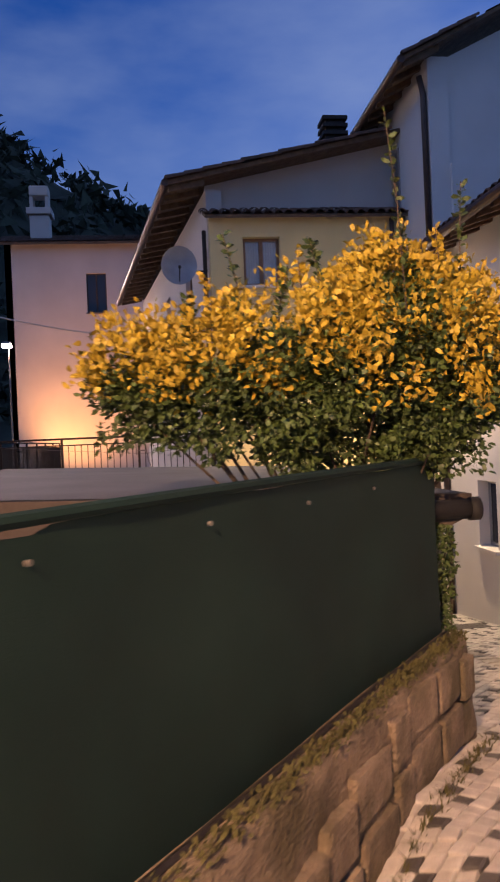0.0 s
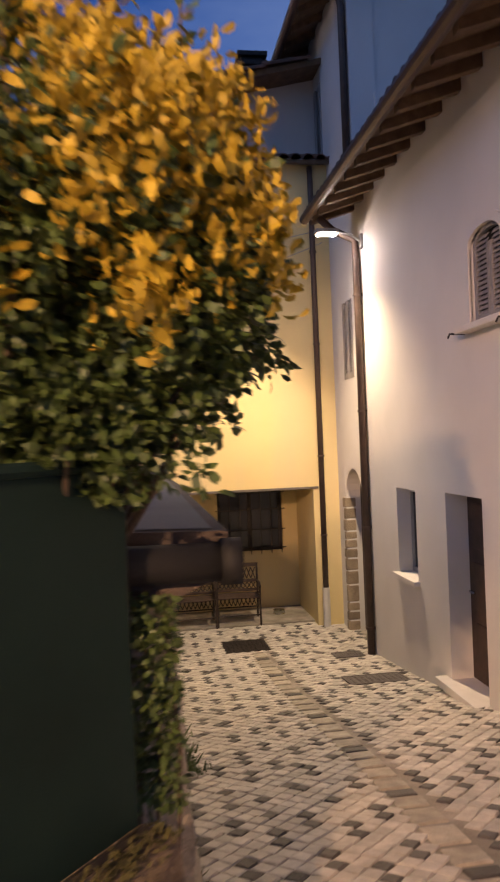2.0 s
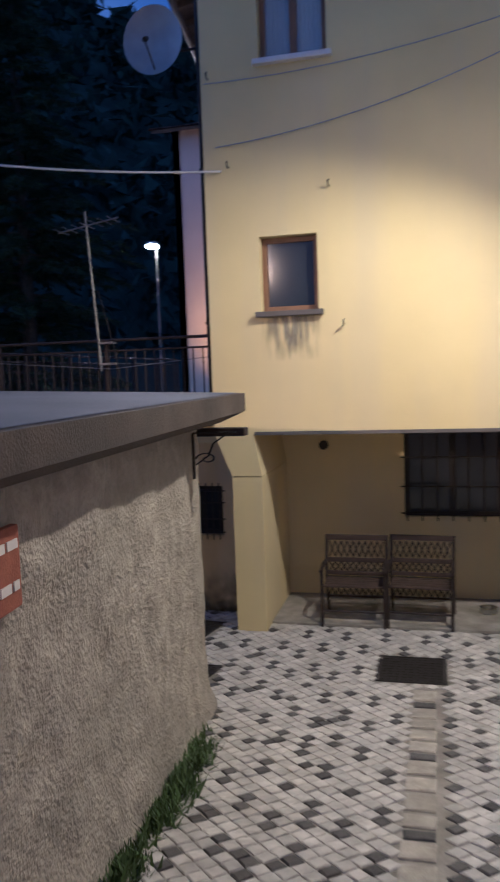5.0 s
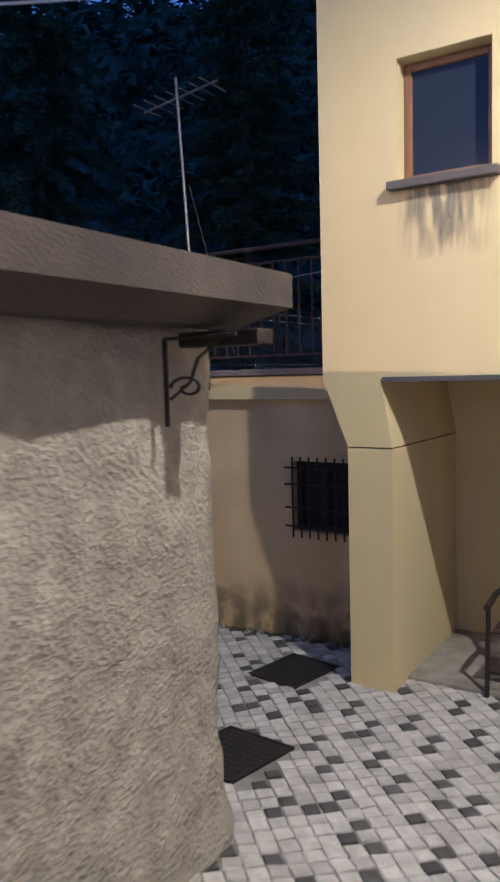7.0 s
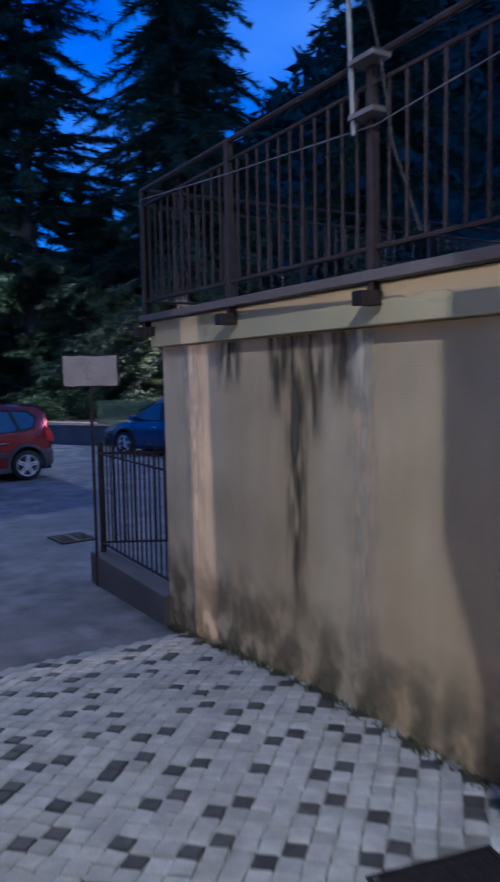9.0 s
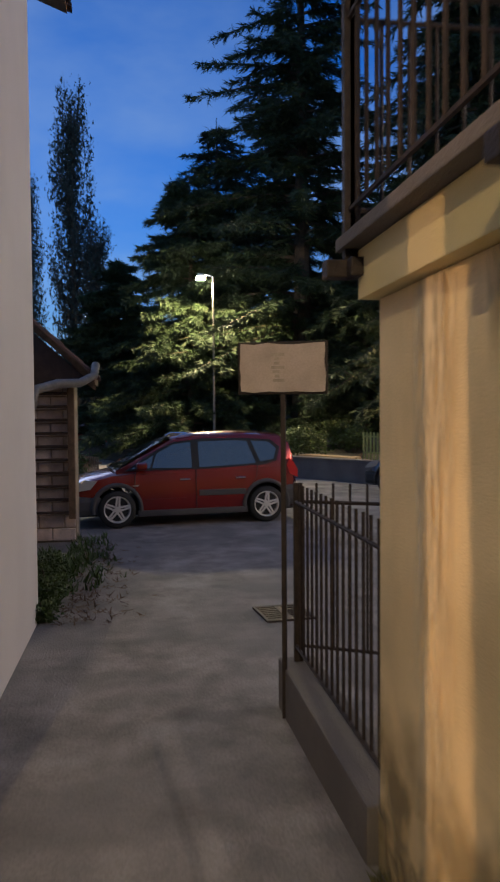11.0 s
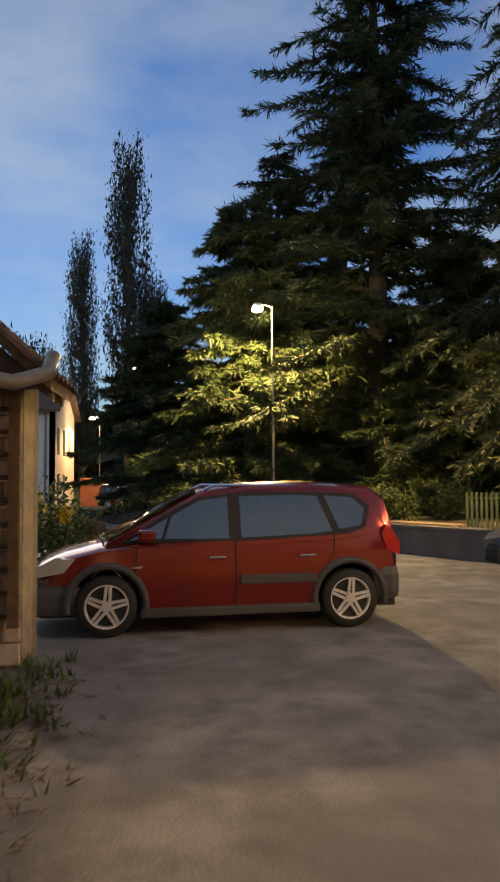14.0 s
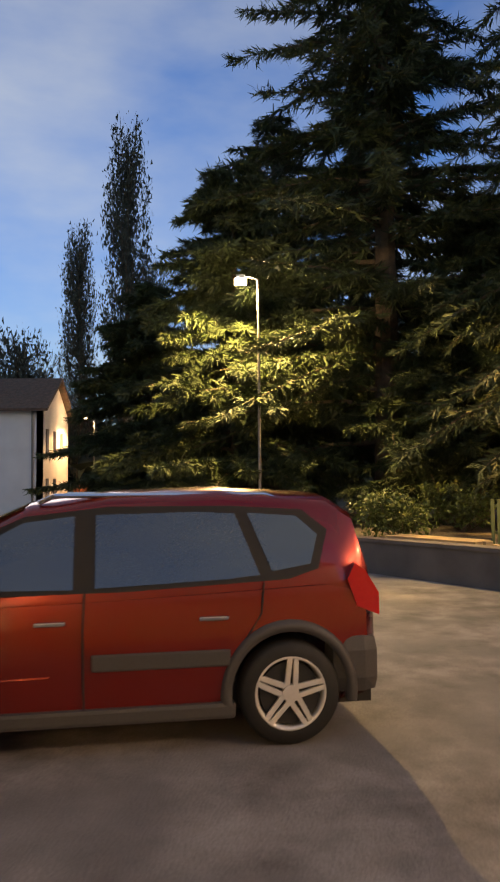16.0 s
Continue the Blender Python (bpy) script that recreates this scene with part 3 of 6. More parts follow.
def deck_z(x):
    return 1.285 + (1.95 - x) * 0.034


def shed_slab():
    top = thing("shed_roof_slab", Matrix(), "flat concrete shed roof with a worn thick edge", "roof", kind="structure")
    edge = [(2.07, 4.83), (2.03, 8.0), (1.87, 11.66), (-2.35, 11.66), (-2.35, 4.83)]
    bm = bmesh.new()
    a = [bm.verts.new((x, y, deck_z(x))) for x, y in edge]
    b = [bm.verts.new((x, y, deck_z(x) - 0.14)) for x, y in edge]
    c = [bm.verts.new((x - 0.16 if x > 0 else x, y - (0.16 if y > 9 else 0), 1.07)) for x, y in edge]
    for lo, hi in ((b, a), (c, b)):
        for i in range(len(edge)):
            j = (i + 1) % len(edge)
            bm.faces.new((hi[i], hi[j], lo[j], lo[i]))
    bm.faces.new(a)
    bm.faces.new(c[::-1])
    part("slab_edge", bm, M["slabedge"], top)
    bm = bmesh.new()
    v = [bm.verts.new((x + (-0.05 if x > 0 else 0.05), y + (-0.05 if y > 6 else 0.05), deck_z(x) + 0.006)) for x, y in edge]
    bm.faces.new(v)
    part("roofing_felt", bm, M["felt"], top, "damp grey roofing felt")


shed_slab()


# ---- stone plinth and tarpaulin fence ----
fence_line = [(-2.4, -0.8), (0.0, 2.4), (1.02, 3.74), (1.32, 4.10), (1.74, 4.62)]


def offset_line(line, d):
    out = []
    for i, (x, y) in enumerate(line):
        ax, ay = line[max(0, i - 1)]
        bx, by = line[min(len(line) - 1, i + 1)]
        l = math.hypot(bx - ax, by - ay)
        out.append((x + (by - ay) / l * d, y - (bx - ax) / l * d))
    return out


plinth_face = offset_line(fence_line, 0.16)
strip_wall("wall_plinth", plinth_face, -0.6, 0.42, 0.05, M["plinth"], "low mossy stone plinth under a fence", 0.035, 0.09)


def stone_course():
    """Squared stones of the plinth, set proud of its face."""
    rng = random.Random(11)
    parent = bpy.data.objects["wall_plinth"]
    for (ax, ay), (bx, by) in zip(plinth_face[0:], plinth_face[1:]):
        l = math.hypot(bx - ax, by - ay)
        ang = math.degrees(math.atan2(by - ay, bx - ax))
        s = 0.0
        while s < l - 0.2:
            w = rng.uniform(0.22, 0.46)
            for level in range(2):
                gx, gy = ax + (bx - ax) * s / l, ay + (by - ay) * s / l
                z = ground_z(gx, gy)
                h = 0.27
                bm = B(0.012, min(w, l - s) - 0.012, -0.035 - rng.random() * 0.03, 0.1, 0.015 + level * h, h - 0.015 + level * h, 0.022)
                ob = part("stone", bm, M["plinth"], parent)
                ob.matrix_world = pose(gx, gy, z, 0, 0, ang)
            s += w


stone_course()


def tarp_fence():
    top = thing("tarpaulin_fence", Matrix(), "dark green tarpaulin fence stretched on a stone plinth", "fence")
    bm = bmesh.new()
    cols = []
    total = 0
    for (ax, ay), (bx, by) in zip(fence_line, fence_line[1:]):
        n = max(2, int(math.hypot(bx - ax, by - ay) / 0.07))
        nx, ny = (by - ay), -(bx - ax)
        l = math.hypot(nx, ny)
        for i in range(n + (1 if (bx, by) == fence_line[-1] else 0)):
            x, y = ax + (bx - ax) * i / n, ay + (by - ay) * i / n
            zt = 1.50 + 0.015 * math.sin(total * 5.0) + (0.02 if y > 2 else 0)
            zb = 0.40 + 0.012 * math.sin(total * 9.0)
            col = []
            for j in range(15):
                z = zb + (zt - zb) * j / 14
                o = 0.014 * math.sin(total * 4.2 + z) * math.sin(math.pi * j / 14) + 0.012 * noise.noise((x * 2, y * 2, z * 1.2))
                col.append(bm.verts.new((x + nx / l * o, y + ny / l * o, z)))
            cols.append(col)
            total += l / n
    for a, b in zip(cols, cols[1:]):
        for j in range(14):
            bm.faces.new((a[j], b[j], b[j + 1], a[j + 1]))
    part("tarpaulin", bm, M["tarp"], top, "", True)
    part("top_hem", T([c[-1] for c in [[(x, y, 1.515 + (0.015 if y > 2 else 0))] for x, y in fence_line]], 0.022, 8), M["tarp"], top)
    part("bottom_tube", T([(x, y, 0.41) for x, y in offset_line(fence_line, 0.03)], 0.024, 8), M["iron"], top, "grey bottom rail")
    for x, y in fence_line + [(0.5, 3.07), (-1.2, 0.8)]:
        part("post", T([(x - 0.03, y + 0.03, 0.3), (x - 0.03, y + 0.03, 1.5)], 0.025, 8), M["iron"], top)
    for x, y in ((-0.35, 1.93), (0.15, 2.6), (0.62, 3.21), (1.1, 3.86)):
        part("grommet", T([(x + 0.008, y - 0.006, 1.42), (x + 0.018, y - 0.014, 1.42)], 0.009, 8), M["zinc"], top)


tarp_fence()

# ---- building on the south side of the car park ----
facade("wall_south_white", (-7.5, 12.33, 0), 180, pierced(-4.6, 0, -1.9, 5.2, 0.4, []), M["white"], "white rendered wall beside the car park passage")
facade("wall_south_white_end", (-2.9, 12.33, 0), -90, pierced(0, 2.0, -1.9, 5.2, 0.3, []), M["white"], "white rendered end wall")
facade("wall_south_stone", (-9.8, 11.9, 0), 180, pierced(-2.3, 0, -1.9, 5.2, 0.4, [], 0.1, 0.03), M["stone"], "rough stone wall of an old building", True)
facade("wall_south_recess", (-12.0, 11.6, 0), 180, pierced(-2.2, 0, -1.9, 1.2, 0.3, [], 0.12, 0.03), M["stone"], "rough stone wall behind a ladder", True)
facade("wall_small_shed", (-12.0, 11.61, 0), 90, pierced(0, 0.74, -1.9, 0.9, 0.4, []), M["stone"], "pale block wall of a small shed")
facade("wall_small_shed_side", (-12.6, 12.35, 0), 180, pierced(-0.2, 0, -1.9, 0.9, 0.3, []), M["stone"], "pale block side wall of a small shed")
roof("roof_south_white", lambda u, v, h: Vector((u, 12.5 - v * 0.93, 5.2 + v * 0.36 + h)), -9.9, -2.85, 0, 4, 0.06, "clay tiled roof over the white wall", 1.2, 0, 0.35, False)
roof("roof_small_shed", lambda u, v, h: Vector((-11.55 - u, 12.68 - v * 0.74, 0.76 + v * 0.67 + h)), 0, 1.0, 0, 1.5, 0.10, "old clay tiled lean-to roof with rough timbers", 1.5, 0.45, 0.3, False)

bm = bmesh.new()
prism(bm, [(11.57, 0.62), (12.52, 0.70), (12.56, 0.75), (11.57, 1.62)], 0.12, pose(-11.62, 0, 0, 0, 0, 90))
tagged(part("wall_small_shed_gable", bm, M["darkwood"]), "dark boarded gable under the shed roof", "wall", kind="structure")

# ---- far facade beyond the terrace ----
facade("wall_far_house", (-6.6, 35.0, 0), 0, pierced(0, 14, -2, 11.1, 0.35, [(3.6, 4.5, 7.9, 9.7)]), M["pink"], "tall pale rendered house beyond the terrace")
facade("wall_far_house_side", (-6.6, 43.0, 0), -90, pierced(0, 8, -2, 11.1, 0.3, []), M["pink"], "side wall of a tall pale house")
roof("roof_far_house", lambda u, v, h: Vector((u, 34.5 + v * 0.95, 11.05 + v * 0.3 + h)), -7.3, 8, 0, 6, 0.12, "clay tiled roof of the far house", 6, 0, 0.4, False)

# ---- retaining wall of the garden beyond the car park ----
RET = [(-27.5, 15.0), (-23.3, 17.4), (-19.6, 19.6), (-12.0, 24.1)]
for (ax, ay), (bx, by) in zip(RET, RET[1:]):
    l = math.hypot(bx - ax, by - ay)
    facade("wall_garden", (ax, ay, 0), math.degrees(math.atan2(by - ay, bx - ax)), pierced(0, l + 0.1, -1.9, -1.16, 0.3, [], 0.25, 0.01), M["slab"], "low stained concrete garden wall")
    ob = part("trim_garden_coping", B(-0.05, l + 0.05, -0.04, 0.34, -1.158, -1.09, 0.01), M["slab"])
    ob.matrix_world = pose(ax, ay, 0, 0, 0, math.degrees(math.atan2(by - ay, bx - ax)))
    tagged(ob, "flat concrete coping of the garden wall", "coping", kind="structure")


# ---- wooded hills ----
def hill_height(az, r):
    crest = float(np.interp(az, (-180, -128, -105, -80, -66, -50, -30, -11, 1, 20, 60, 100, 180), (6, 5, 7, 12, 24, 58, 66, 55, 41, 32, 20, 8, 6)))
    k = min(1, max(0, (r - 45) / 85))
    return -2.2 + crest * (k * k * (3 - 2 * k)) + (3.0 * noise.noise((az * 0.12, r * 0.03, 0)) if r > 60 else 0)


def hills():
    bm = bmesh.new()
    grid = []
    for i in range(121):
        az = -180 + 3 * i
        grid.append([bm.verts.new((math.sin(radians(az)) * r, 12 + math.cos(radians(az)) * r, hill_height(az, r))) for r in (46, 55, 65, 76, 88, 100, 112, 124, 132, 150, 190)])
    for a, b in zip(grid, grid[1:]):
        for j in range(10):
            bm.faces.new((a[j], b[j], b[j + 1], a[j + 1]))
    return bm


tagged(part("backdrop_hills", hills(), M["forest"], None, "", True), "dark wooded hillside around the village", "hill", kind="structure")


def hill_woods():
    rng = random.Random(21)
    vs, fs = [], []
    for _ in range(2600):
        az = rng.uniform(-110, 60) if rng.random() < 0.9 else rng.uniform(-180, 180)
        r = rng.uniform(62, 138)
        x, y = math.sin(radians(az)) * r, 12 + math.cos(radians(az)) * r
        z, h, w = hill_height(az, r) - 1, rng.uniform(3.0, 6.5), rng.uniform(1.5, 2.8)
        for _ in range(16):
            a, t = rng.uniform(0, 6.28), rng.random()
            d = w * math.sqrt(max(0.02, 1 - abs(t - 0.35) * 1.5)) * rng.uniform(0.6, 1.1)
            c = Vector((x + math.cos(a) * d, y + math.sin(a) * d, z + h * t))
            b = len(vs)
            for _ in range(3):
                vs.append(c + Vector((rng.gauss(0, 0.9), rng.gauss(0, 0.9), rng.gauss(0, 0.8))))
            fs.append((b, b + 1, b + 2))
    return tagged(raw("hill_woods", vs, fs, M["forest"]), "dense dark woods covering the hillside", "woods", kind="stuff")


hill_woods()


# ---- windows, shutters and doors ----
def window(m, w, h, label, sill=None, frame_mat="frame", pane="dimglass", curtains=False, bars=False, leaves_n=2, deep=0.12):
    """Local x across, y into the wall, z up from the opening's lower left corner."""
    top = thing("window", m, label, "window", kind="structure")
    f = 0.055
    for name, b in (("frame_left", (0, f, 0, h)), ("frame_right", (w - f, w, 0, h)), ("frame_bottom", (f, w - f, 0, f)), ("frame_top", (f, w - f, h - f, h))):
        part("window_frame", B(b[0], b[1], deep, deep + 0.06, b[2], b[3], 0.006), M[frame_mat], top)
    n = leaves_n
    step = (w - 2 * f) / n
    for i in range(1, n):
        part("mullion", B(f + step * i - 0.035, f + step * i + 0.035, deep - 0.008, deep + 0.055, f, h - f, 0.006), M[frame_mat], top)
    for i in range(n):
        x0 = f + step * i + (0.035 if i else 0)
        x1 = f + step * (i + 1) - (0.035 if i < n - 1 else 0)
        ob = part("pane", B(x0, x1, deep + 0.02, deep + 0.03, f, h - f), M[pane], top)
        if pane == "glass":
            ob.visible_shadow = False
        if curtains:
            bm = bmesh.new()
            k = 18
            a = [bm.verts.new((x0 + (x1 - x0) * q / k, deep + 0.09 + 0.016 * math.sin(q * 1.9), f)) for q in range(k + 1)]
            c = [bm.verts.new((x0 + (x1 - x0) * q / k, deep + 0.09 + 0.010 * math.sin(q * 1.9), h - f)) for q in range(k + 1)]
            for q in range(k):
                bm.faces.new((a[q], a[q + 1], c[q + 1], c[q]))
            part("curtain", bm, M["curtain"], top, "white gathered net curtain", True)
    # black sheet close behind the panes paints the darkness of the unlit room
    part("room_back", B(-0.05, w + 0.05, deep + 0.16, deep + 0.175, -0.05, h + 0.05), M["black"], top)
    if sill:
        part("window_sill", B(-0.05, w + 0.05, -0.07, deep, -0.055, -0.002, 0.008), M[sill], top)
    if bars:
        for i in range(7):
            x = 0.03 + (w - 0.06) * i / 6
            part("bar", T([(x, -0.05, -0.04), (x, -0.05, h + 0.04)], 0.008, 6), M["iron"], top)
        for z in (0.05, h * 0.35, h * 0.68, h - 0.05):
            part("crossbar", T([(-0.04, -0.05, z), (w + 0.04, -0.05, z)], 0.009, 6), M["iron"], top)
    return top


window(pose(1.66, 13.5, 4.52), 0.68, 0.88, "brown wooden window with white net curtains", "marble", "frame", "glass", True)
window(pose(1.61, 13.5, 2.06), 0.59, 0.75, "small dark window with a stained sill", "slab", "frame", "dimglass", leaves_n=1)
window(pose(2.96, 14.85, -0.3), 1.10, 1.04, "dark barred window in the niche wall", None, "iron", "dimglass", bars=True, deep=0.06)
window(pose(LANE_X, 10.62, 0.0, 0, 0, -90), 0.61, 0.97, "narrow dark window with a white marble sill", "marble", "grey", "dimglass", leaves_n=1, deep=0.16)
window(pose(0.4, TERR_Y, -0.42), 0.52, 0.58, "small dark window with an iron grille", None, "iron", "dimglass", bars=True, deep=0.08)
window(pose(-3.0, 35.0, 7.9), 0.9, 1.8, "dark shuttered window of the far house", "slab", "darkwood", "dimglass", deep=0.1)
window(pose(-0.34, 25, 0, 0, 0, -82.87) @ pose(8.6, 0, 4.0), 0.8, 1.6, "dark window in the side wall", "slab", "frame", "dimglass", deep=0.1)
window(pose(-0.34, 25, 0, 0, 0, -82.87) @ pose(5.5, 0, 4.2), 0.7, 1.2, "dark window in the side wall", "slab", "frame", "dimglass", deep=0.1)


def louvred_shutter(m, w, h, label, arched=False):
    top = thing("window_shutter", m, label, "shutter", kind="structure")
    half = w / 2
    for i in range(2):
        x0, x1 = i * half + 0.005, (i + 1) * half - 0.005
        ha = h * (0.82 if arched else 1.0)
        part("stile", B(x0, x0 + 0.045, 0, 0.04, 0, ha, 0.004), M["shutter"], top)
        part("stile", B(x1 - 0.045, x1, 0, 0.04, 0, ha, 0.004), M["shutter"], top)
        part("bottom_rail", B(x0 + 0.045, x1 - 0.045, 0.002, 0.038, 0, 0.07, 0.004), M["shutter"], top)
        z = 0.095
        while z < h - 0.06:
            lo, hi = x0 + 0.045, x1 - 0.045
            if arched and z > ha:
                k = math.sqrt(max(0, 1 - ((z - ha) / (h - ha)) ** 2)) * half
                lo, hi = max(lo, half - k), min(hi, half + k)
            if hi - lo > 0.04:
                part("slat", B(lo, hi, 0.006, 0.012, -0.022, 0.022, 0, pose(0, 0.012, z, -35)), M["shutter"], top)
            z += 0.042
    if arched:
        out = [(half + half * math.cos(a), 0.82 * h + 0.18 * h * math.sin(a)) for a in (math.pi * k / 14 for k in range(15))]
        inn = [(half + (half - 0.045) * math.cos(a), 0.82 * h + (0.18 * h - 0.035) * math.sin(a)) for a in (math.pi * k / 14 for k in range(15))]
        part("arch_rail", prism(bmesh.new(), out + inn[::-1], 0.04), M["shutter"], top)
    return top


def arched_window():
    m = pose(LANE_X, 8.45, 2.5, 0, 0, -90)
    louvred_shutter(m @ pose(0.0, 0.03, 0), 0.6, 0.80, "closed grey louvred shutters in an arched window", True)
    surround = thing("window_surround", m, "pale plaster surround and marble sill of an arched window", "trim", kind="structure")
    h, half = 0.80, 0.3
    inn = [(half + half * math.cos(a), 0.82 * h + 0.18 * h * math.sin(a)) for a in (math.pi * k / 16 for k in range(17))]
    ring = [(0.6, 0.0)] + inn + [(0.0, 0.0)]
    out = [(half + (half + 0.08) * math.cos(a), 0.82 * h + (0.18 * h + 0.08) * math.sin(a)) for a in (math.pi * k / 16 for k in range(17))]
    outer = [(0.68, 0.0)] + out + [(-0.08, 0.0)]
    part("moulding", prism(bmesh.new(), outer + ring[::-1], 0.03, Matrix.Translation((0, -0.02, 0))), M["white"], surround)
    part("sill", B(-0.12, 0.72, -0.12, 0.1, -0.06, -0.005, 0.01), M["marble"], surround)
    # black board behind the louvres, painting the shade between the slats
    part("spandrel", B(-0.05, 0.65, 0.09, 0.2, -0.05, 0.85), M["black"], surround)
    for x in (-0.16, 0.76):
        part("shutter_stay", T([(x, 0.02, -0.05), (x, -0.14, -0.05), (x, -0.16, -0.09)], 0.01, 6), M["iron"], surround)


arched_window()
louvred_shutter(pose(4.712, 12.9, 2.4, 0, 0, -90), 0.5, 1.1, "closed pale louvred shutters above the arched door")
louvred_shutter(pose(4.70, 14.35, 5.7, 0, 0, -90), 0.7, 1.4, "closed dark louvred shutters under the eaves")


def lane_door():
    top = thing("door_lane", pose(LANE_X, 9.2, -0.86, 0, 0, -90), "dark brown wooden door set back in the wall", "door", kind="structure")
    part("door_leaf", B(0.0, 0.8, 0.22, 0.27, 0.06, 1.86, 0.006), M["darkwood"], top)
    for z0, z1 in ((0.18, 0.62), (0.74, 1.20), (1.32, 1.76)):
        part("door_panel", B(0.12, 0.68, 0.205, 0.222, z0, z1, 0.012), M["darkwood"], top)
    part("door_handle", T([(0.12, 0.22, 0.92), (0.12, 0.16, 0.92), (0.24, 0.16, 0.92)], 0.011, 8), M["steel"], top, "steel lever handle")
    part("threshold", B(-0.14, 0.94, -0.12, 0.22, -0.02, 0.055, 0.008), M["marble"], top, "white marble doorstep")


lane_door()


def arched_door():
    top = thing("door_arched", pose(4.72, 13.1, -1.32, 0, 0, -90), "dark arched doorway with a broken stone edge", "door", kind="structure")
    w, h = 0.85, 2.44
    part("door_leaf", B(0.0, w, 0.22, 0.27, 0.02, h, 0.005), M["darkwood"], top)
    ang = [math.pi * k / 14 for k in range(15)]
    corner = [(w, h + 0.01)] + [(w / 2 + w / 2 * math.cos(a), h - 0.43 + 0.42 * math.sin(a)) for a in ang] + [(0, h + 0.01)]
    part("arch_filling", prism(bmesh.new(), corner, 0.2, Matrix.Translation((0, 0.003, 0))), M["white"], top)
    rng = random.Random(8)
    z = 0.02
    while z < 2.0:
        hh = rng.uniform(0.12, 0.26)
        part("jamb_stone", B(-0.07 - rng.random() * 0.06, 0.004, -0.025, 0.15, z, z + hh - 0.012, 0.02), M["stone"], top)
        z += hh


arched_door()


# ---- pipes, wires and fixtures in the lane ----
def downpipe(name, pts, r, mat, label, clips=(), shoe=None):
    top = thing(name, Matrix(), label, "drainpipe")
    part("pipe", T(pts, r, 12), M[mat], top, "", True)
    for p in clips:
        part("clip", T([(p[0], p[1], p[2] - 0.015), (p[0], p[1], p[2] + 0.015)], r + 0.012, 12), M[mat], top)
    if shoe:
        part("shoe", T(shoe, r + 0.012, 12), M["plastic"], top, "white plastic lower length")
    return top


downpipe("drainpipe", [(4.44, 13.44, 5.7), (4.44, 13.42, 5.4), (4.44, 13.42, -0.72)], 0.042, "pipe", "brown drainpipe with a white foot on the yellow house", [(4.44, 13.42, z) for z in (0.1, 1.3, 3.0, 4.4)], [(4.44, 13.42, -0.7), (4.44, 13.42, -1.33)])
downpipe("drainpipe", [(4.14, 11.75, 4.42), (4.3, 11.72, 4.25), (4.58, 11.66, 4.1), (4.59, 11.66, 3.8), (4.59, 11.66, -1.27)], 0.05, "pipe", "dark brown drainpipe on the white lane house", [(4.59, 11.66, z) for z in (-0.9, 0.4, 1.9, 3.4)])
downpipe("drainpipe", [(0.98, 13.8, 5.6), (0.98, 13.78, 5.2), (0.98, 13.78, 1.0)], 0.04, "iron", "dark drainpipe on the house corner", [(0.98, 13.78, z) for z in (2.0, 3.6)])
downpipe("drainpipe", [(4.60, 12.15, 7.7), (4.66, 12.15, 7.4), (4.66, 12.15, 4.9)], 0.05, "pipe", "brown drainpipe on the tall house")
downpipe("drainpipe", [(-2.95, 12.43, 5.1), (-2.95, 12.41, 4.8), (-2.95, 12.41, -1.56)], 0.05, "pipe", "dark drainpipe on the white wall", [(-2.95, 12.41, z) for z in (-1.0, 0.5)])
downpipe("drainpipe", [(-9.5, 12.01, 5.1), (-9.5, 12.01, -1.62)], 0.055, "zinc", "dented zinc drainpipe on the stone wall", [(-9.5, 12.01, z) for z in (0.55, -0.4)])
downpipe("gutter_bend", [(-11.5, 12.7, 0.95), (-11.35, 12.68, 0.78), (-11.0, 12.5, 0.66), (-10.2, 12.28, 0.62), (-9.62, 12.07, 0.52), (-9.56, 12.03, 0.3)], 0.06, "zinc", "bent zinc gutter pipe under the shed eave")


def wall_lamp():
    top = thing("wall_lamp", Matrix(), "flat grey wall lamp on a short arm above the lane", "lamp")
    part("arm", T([(4.64, 11.58, 4.06), (4.5, 11.55, 4.14), (4.26, 11.5, 4.17)], 0.018, 8), M["grey"], top)
    part("wall_plate", B(4.615, 4.65, 11.51, 11.60, 3.97, 4.15, 0.006), M["grey"], top)
    part("lamp_head", B(4.02, 4.32, 11.42, 11.58, 4.14, 4.195, 0.02), M["grey"], top)
    part("lamp_lens", B(4.05, 4.29, 11.44, 11.56, 4.122, 4.138, 0.004), M["bulb"], top, "glowing warm lens")



wall_lamp()


def wire(name, a, b, sag, r=0.008, mat="black", label="thin dark cable"):
    pts = [Vector(a).lerp(Vector(b), t) + Vector((0, 0, -4 * sag * t * (1 - t))) for t in (i / 14 for i in range(15))]
    return tagged(part(name, T(pts, r, 5), M[mat]), label, "cable")


wire("cable", (1.1, 13.47, 4.35), (4.6, 13.46, 4.75), 0.12, 0.006, "grey", "thin grey cable sagging across the yellow house front")
wire("cable", (1.2, 13.465, 3.72), (4.6, 13.45, 4.55), 0.16, 0.006, "grey", "thin grey cable sagging across the yellow house front")
wire("cable", (1.25, 13.46, 3.48), (-2.85, 12.35, 3.95), 0.12, 0.012, "plastic", "pale overhead cable from the house corner")


def hook(x, y, z):
    top = thing("wall_hook", pose(x, y, z), "small rusty iron hook in the wall", "hook")
    part("shank", T([(0, 0, 0), (0, -0.06, 0), (0, -0.07, 0.03)], 0.008, 6), M["iron"], top)
    part("eye", T([(0, -0.07, 0.03), (0.01, -0.09, 0.04), (0, -0.1, 0.02)], 0.007, 6), M["iron"], top)


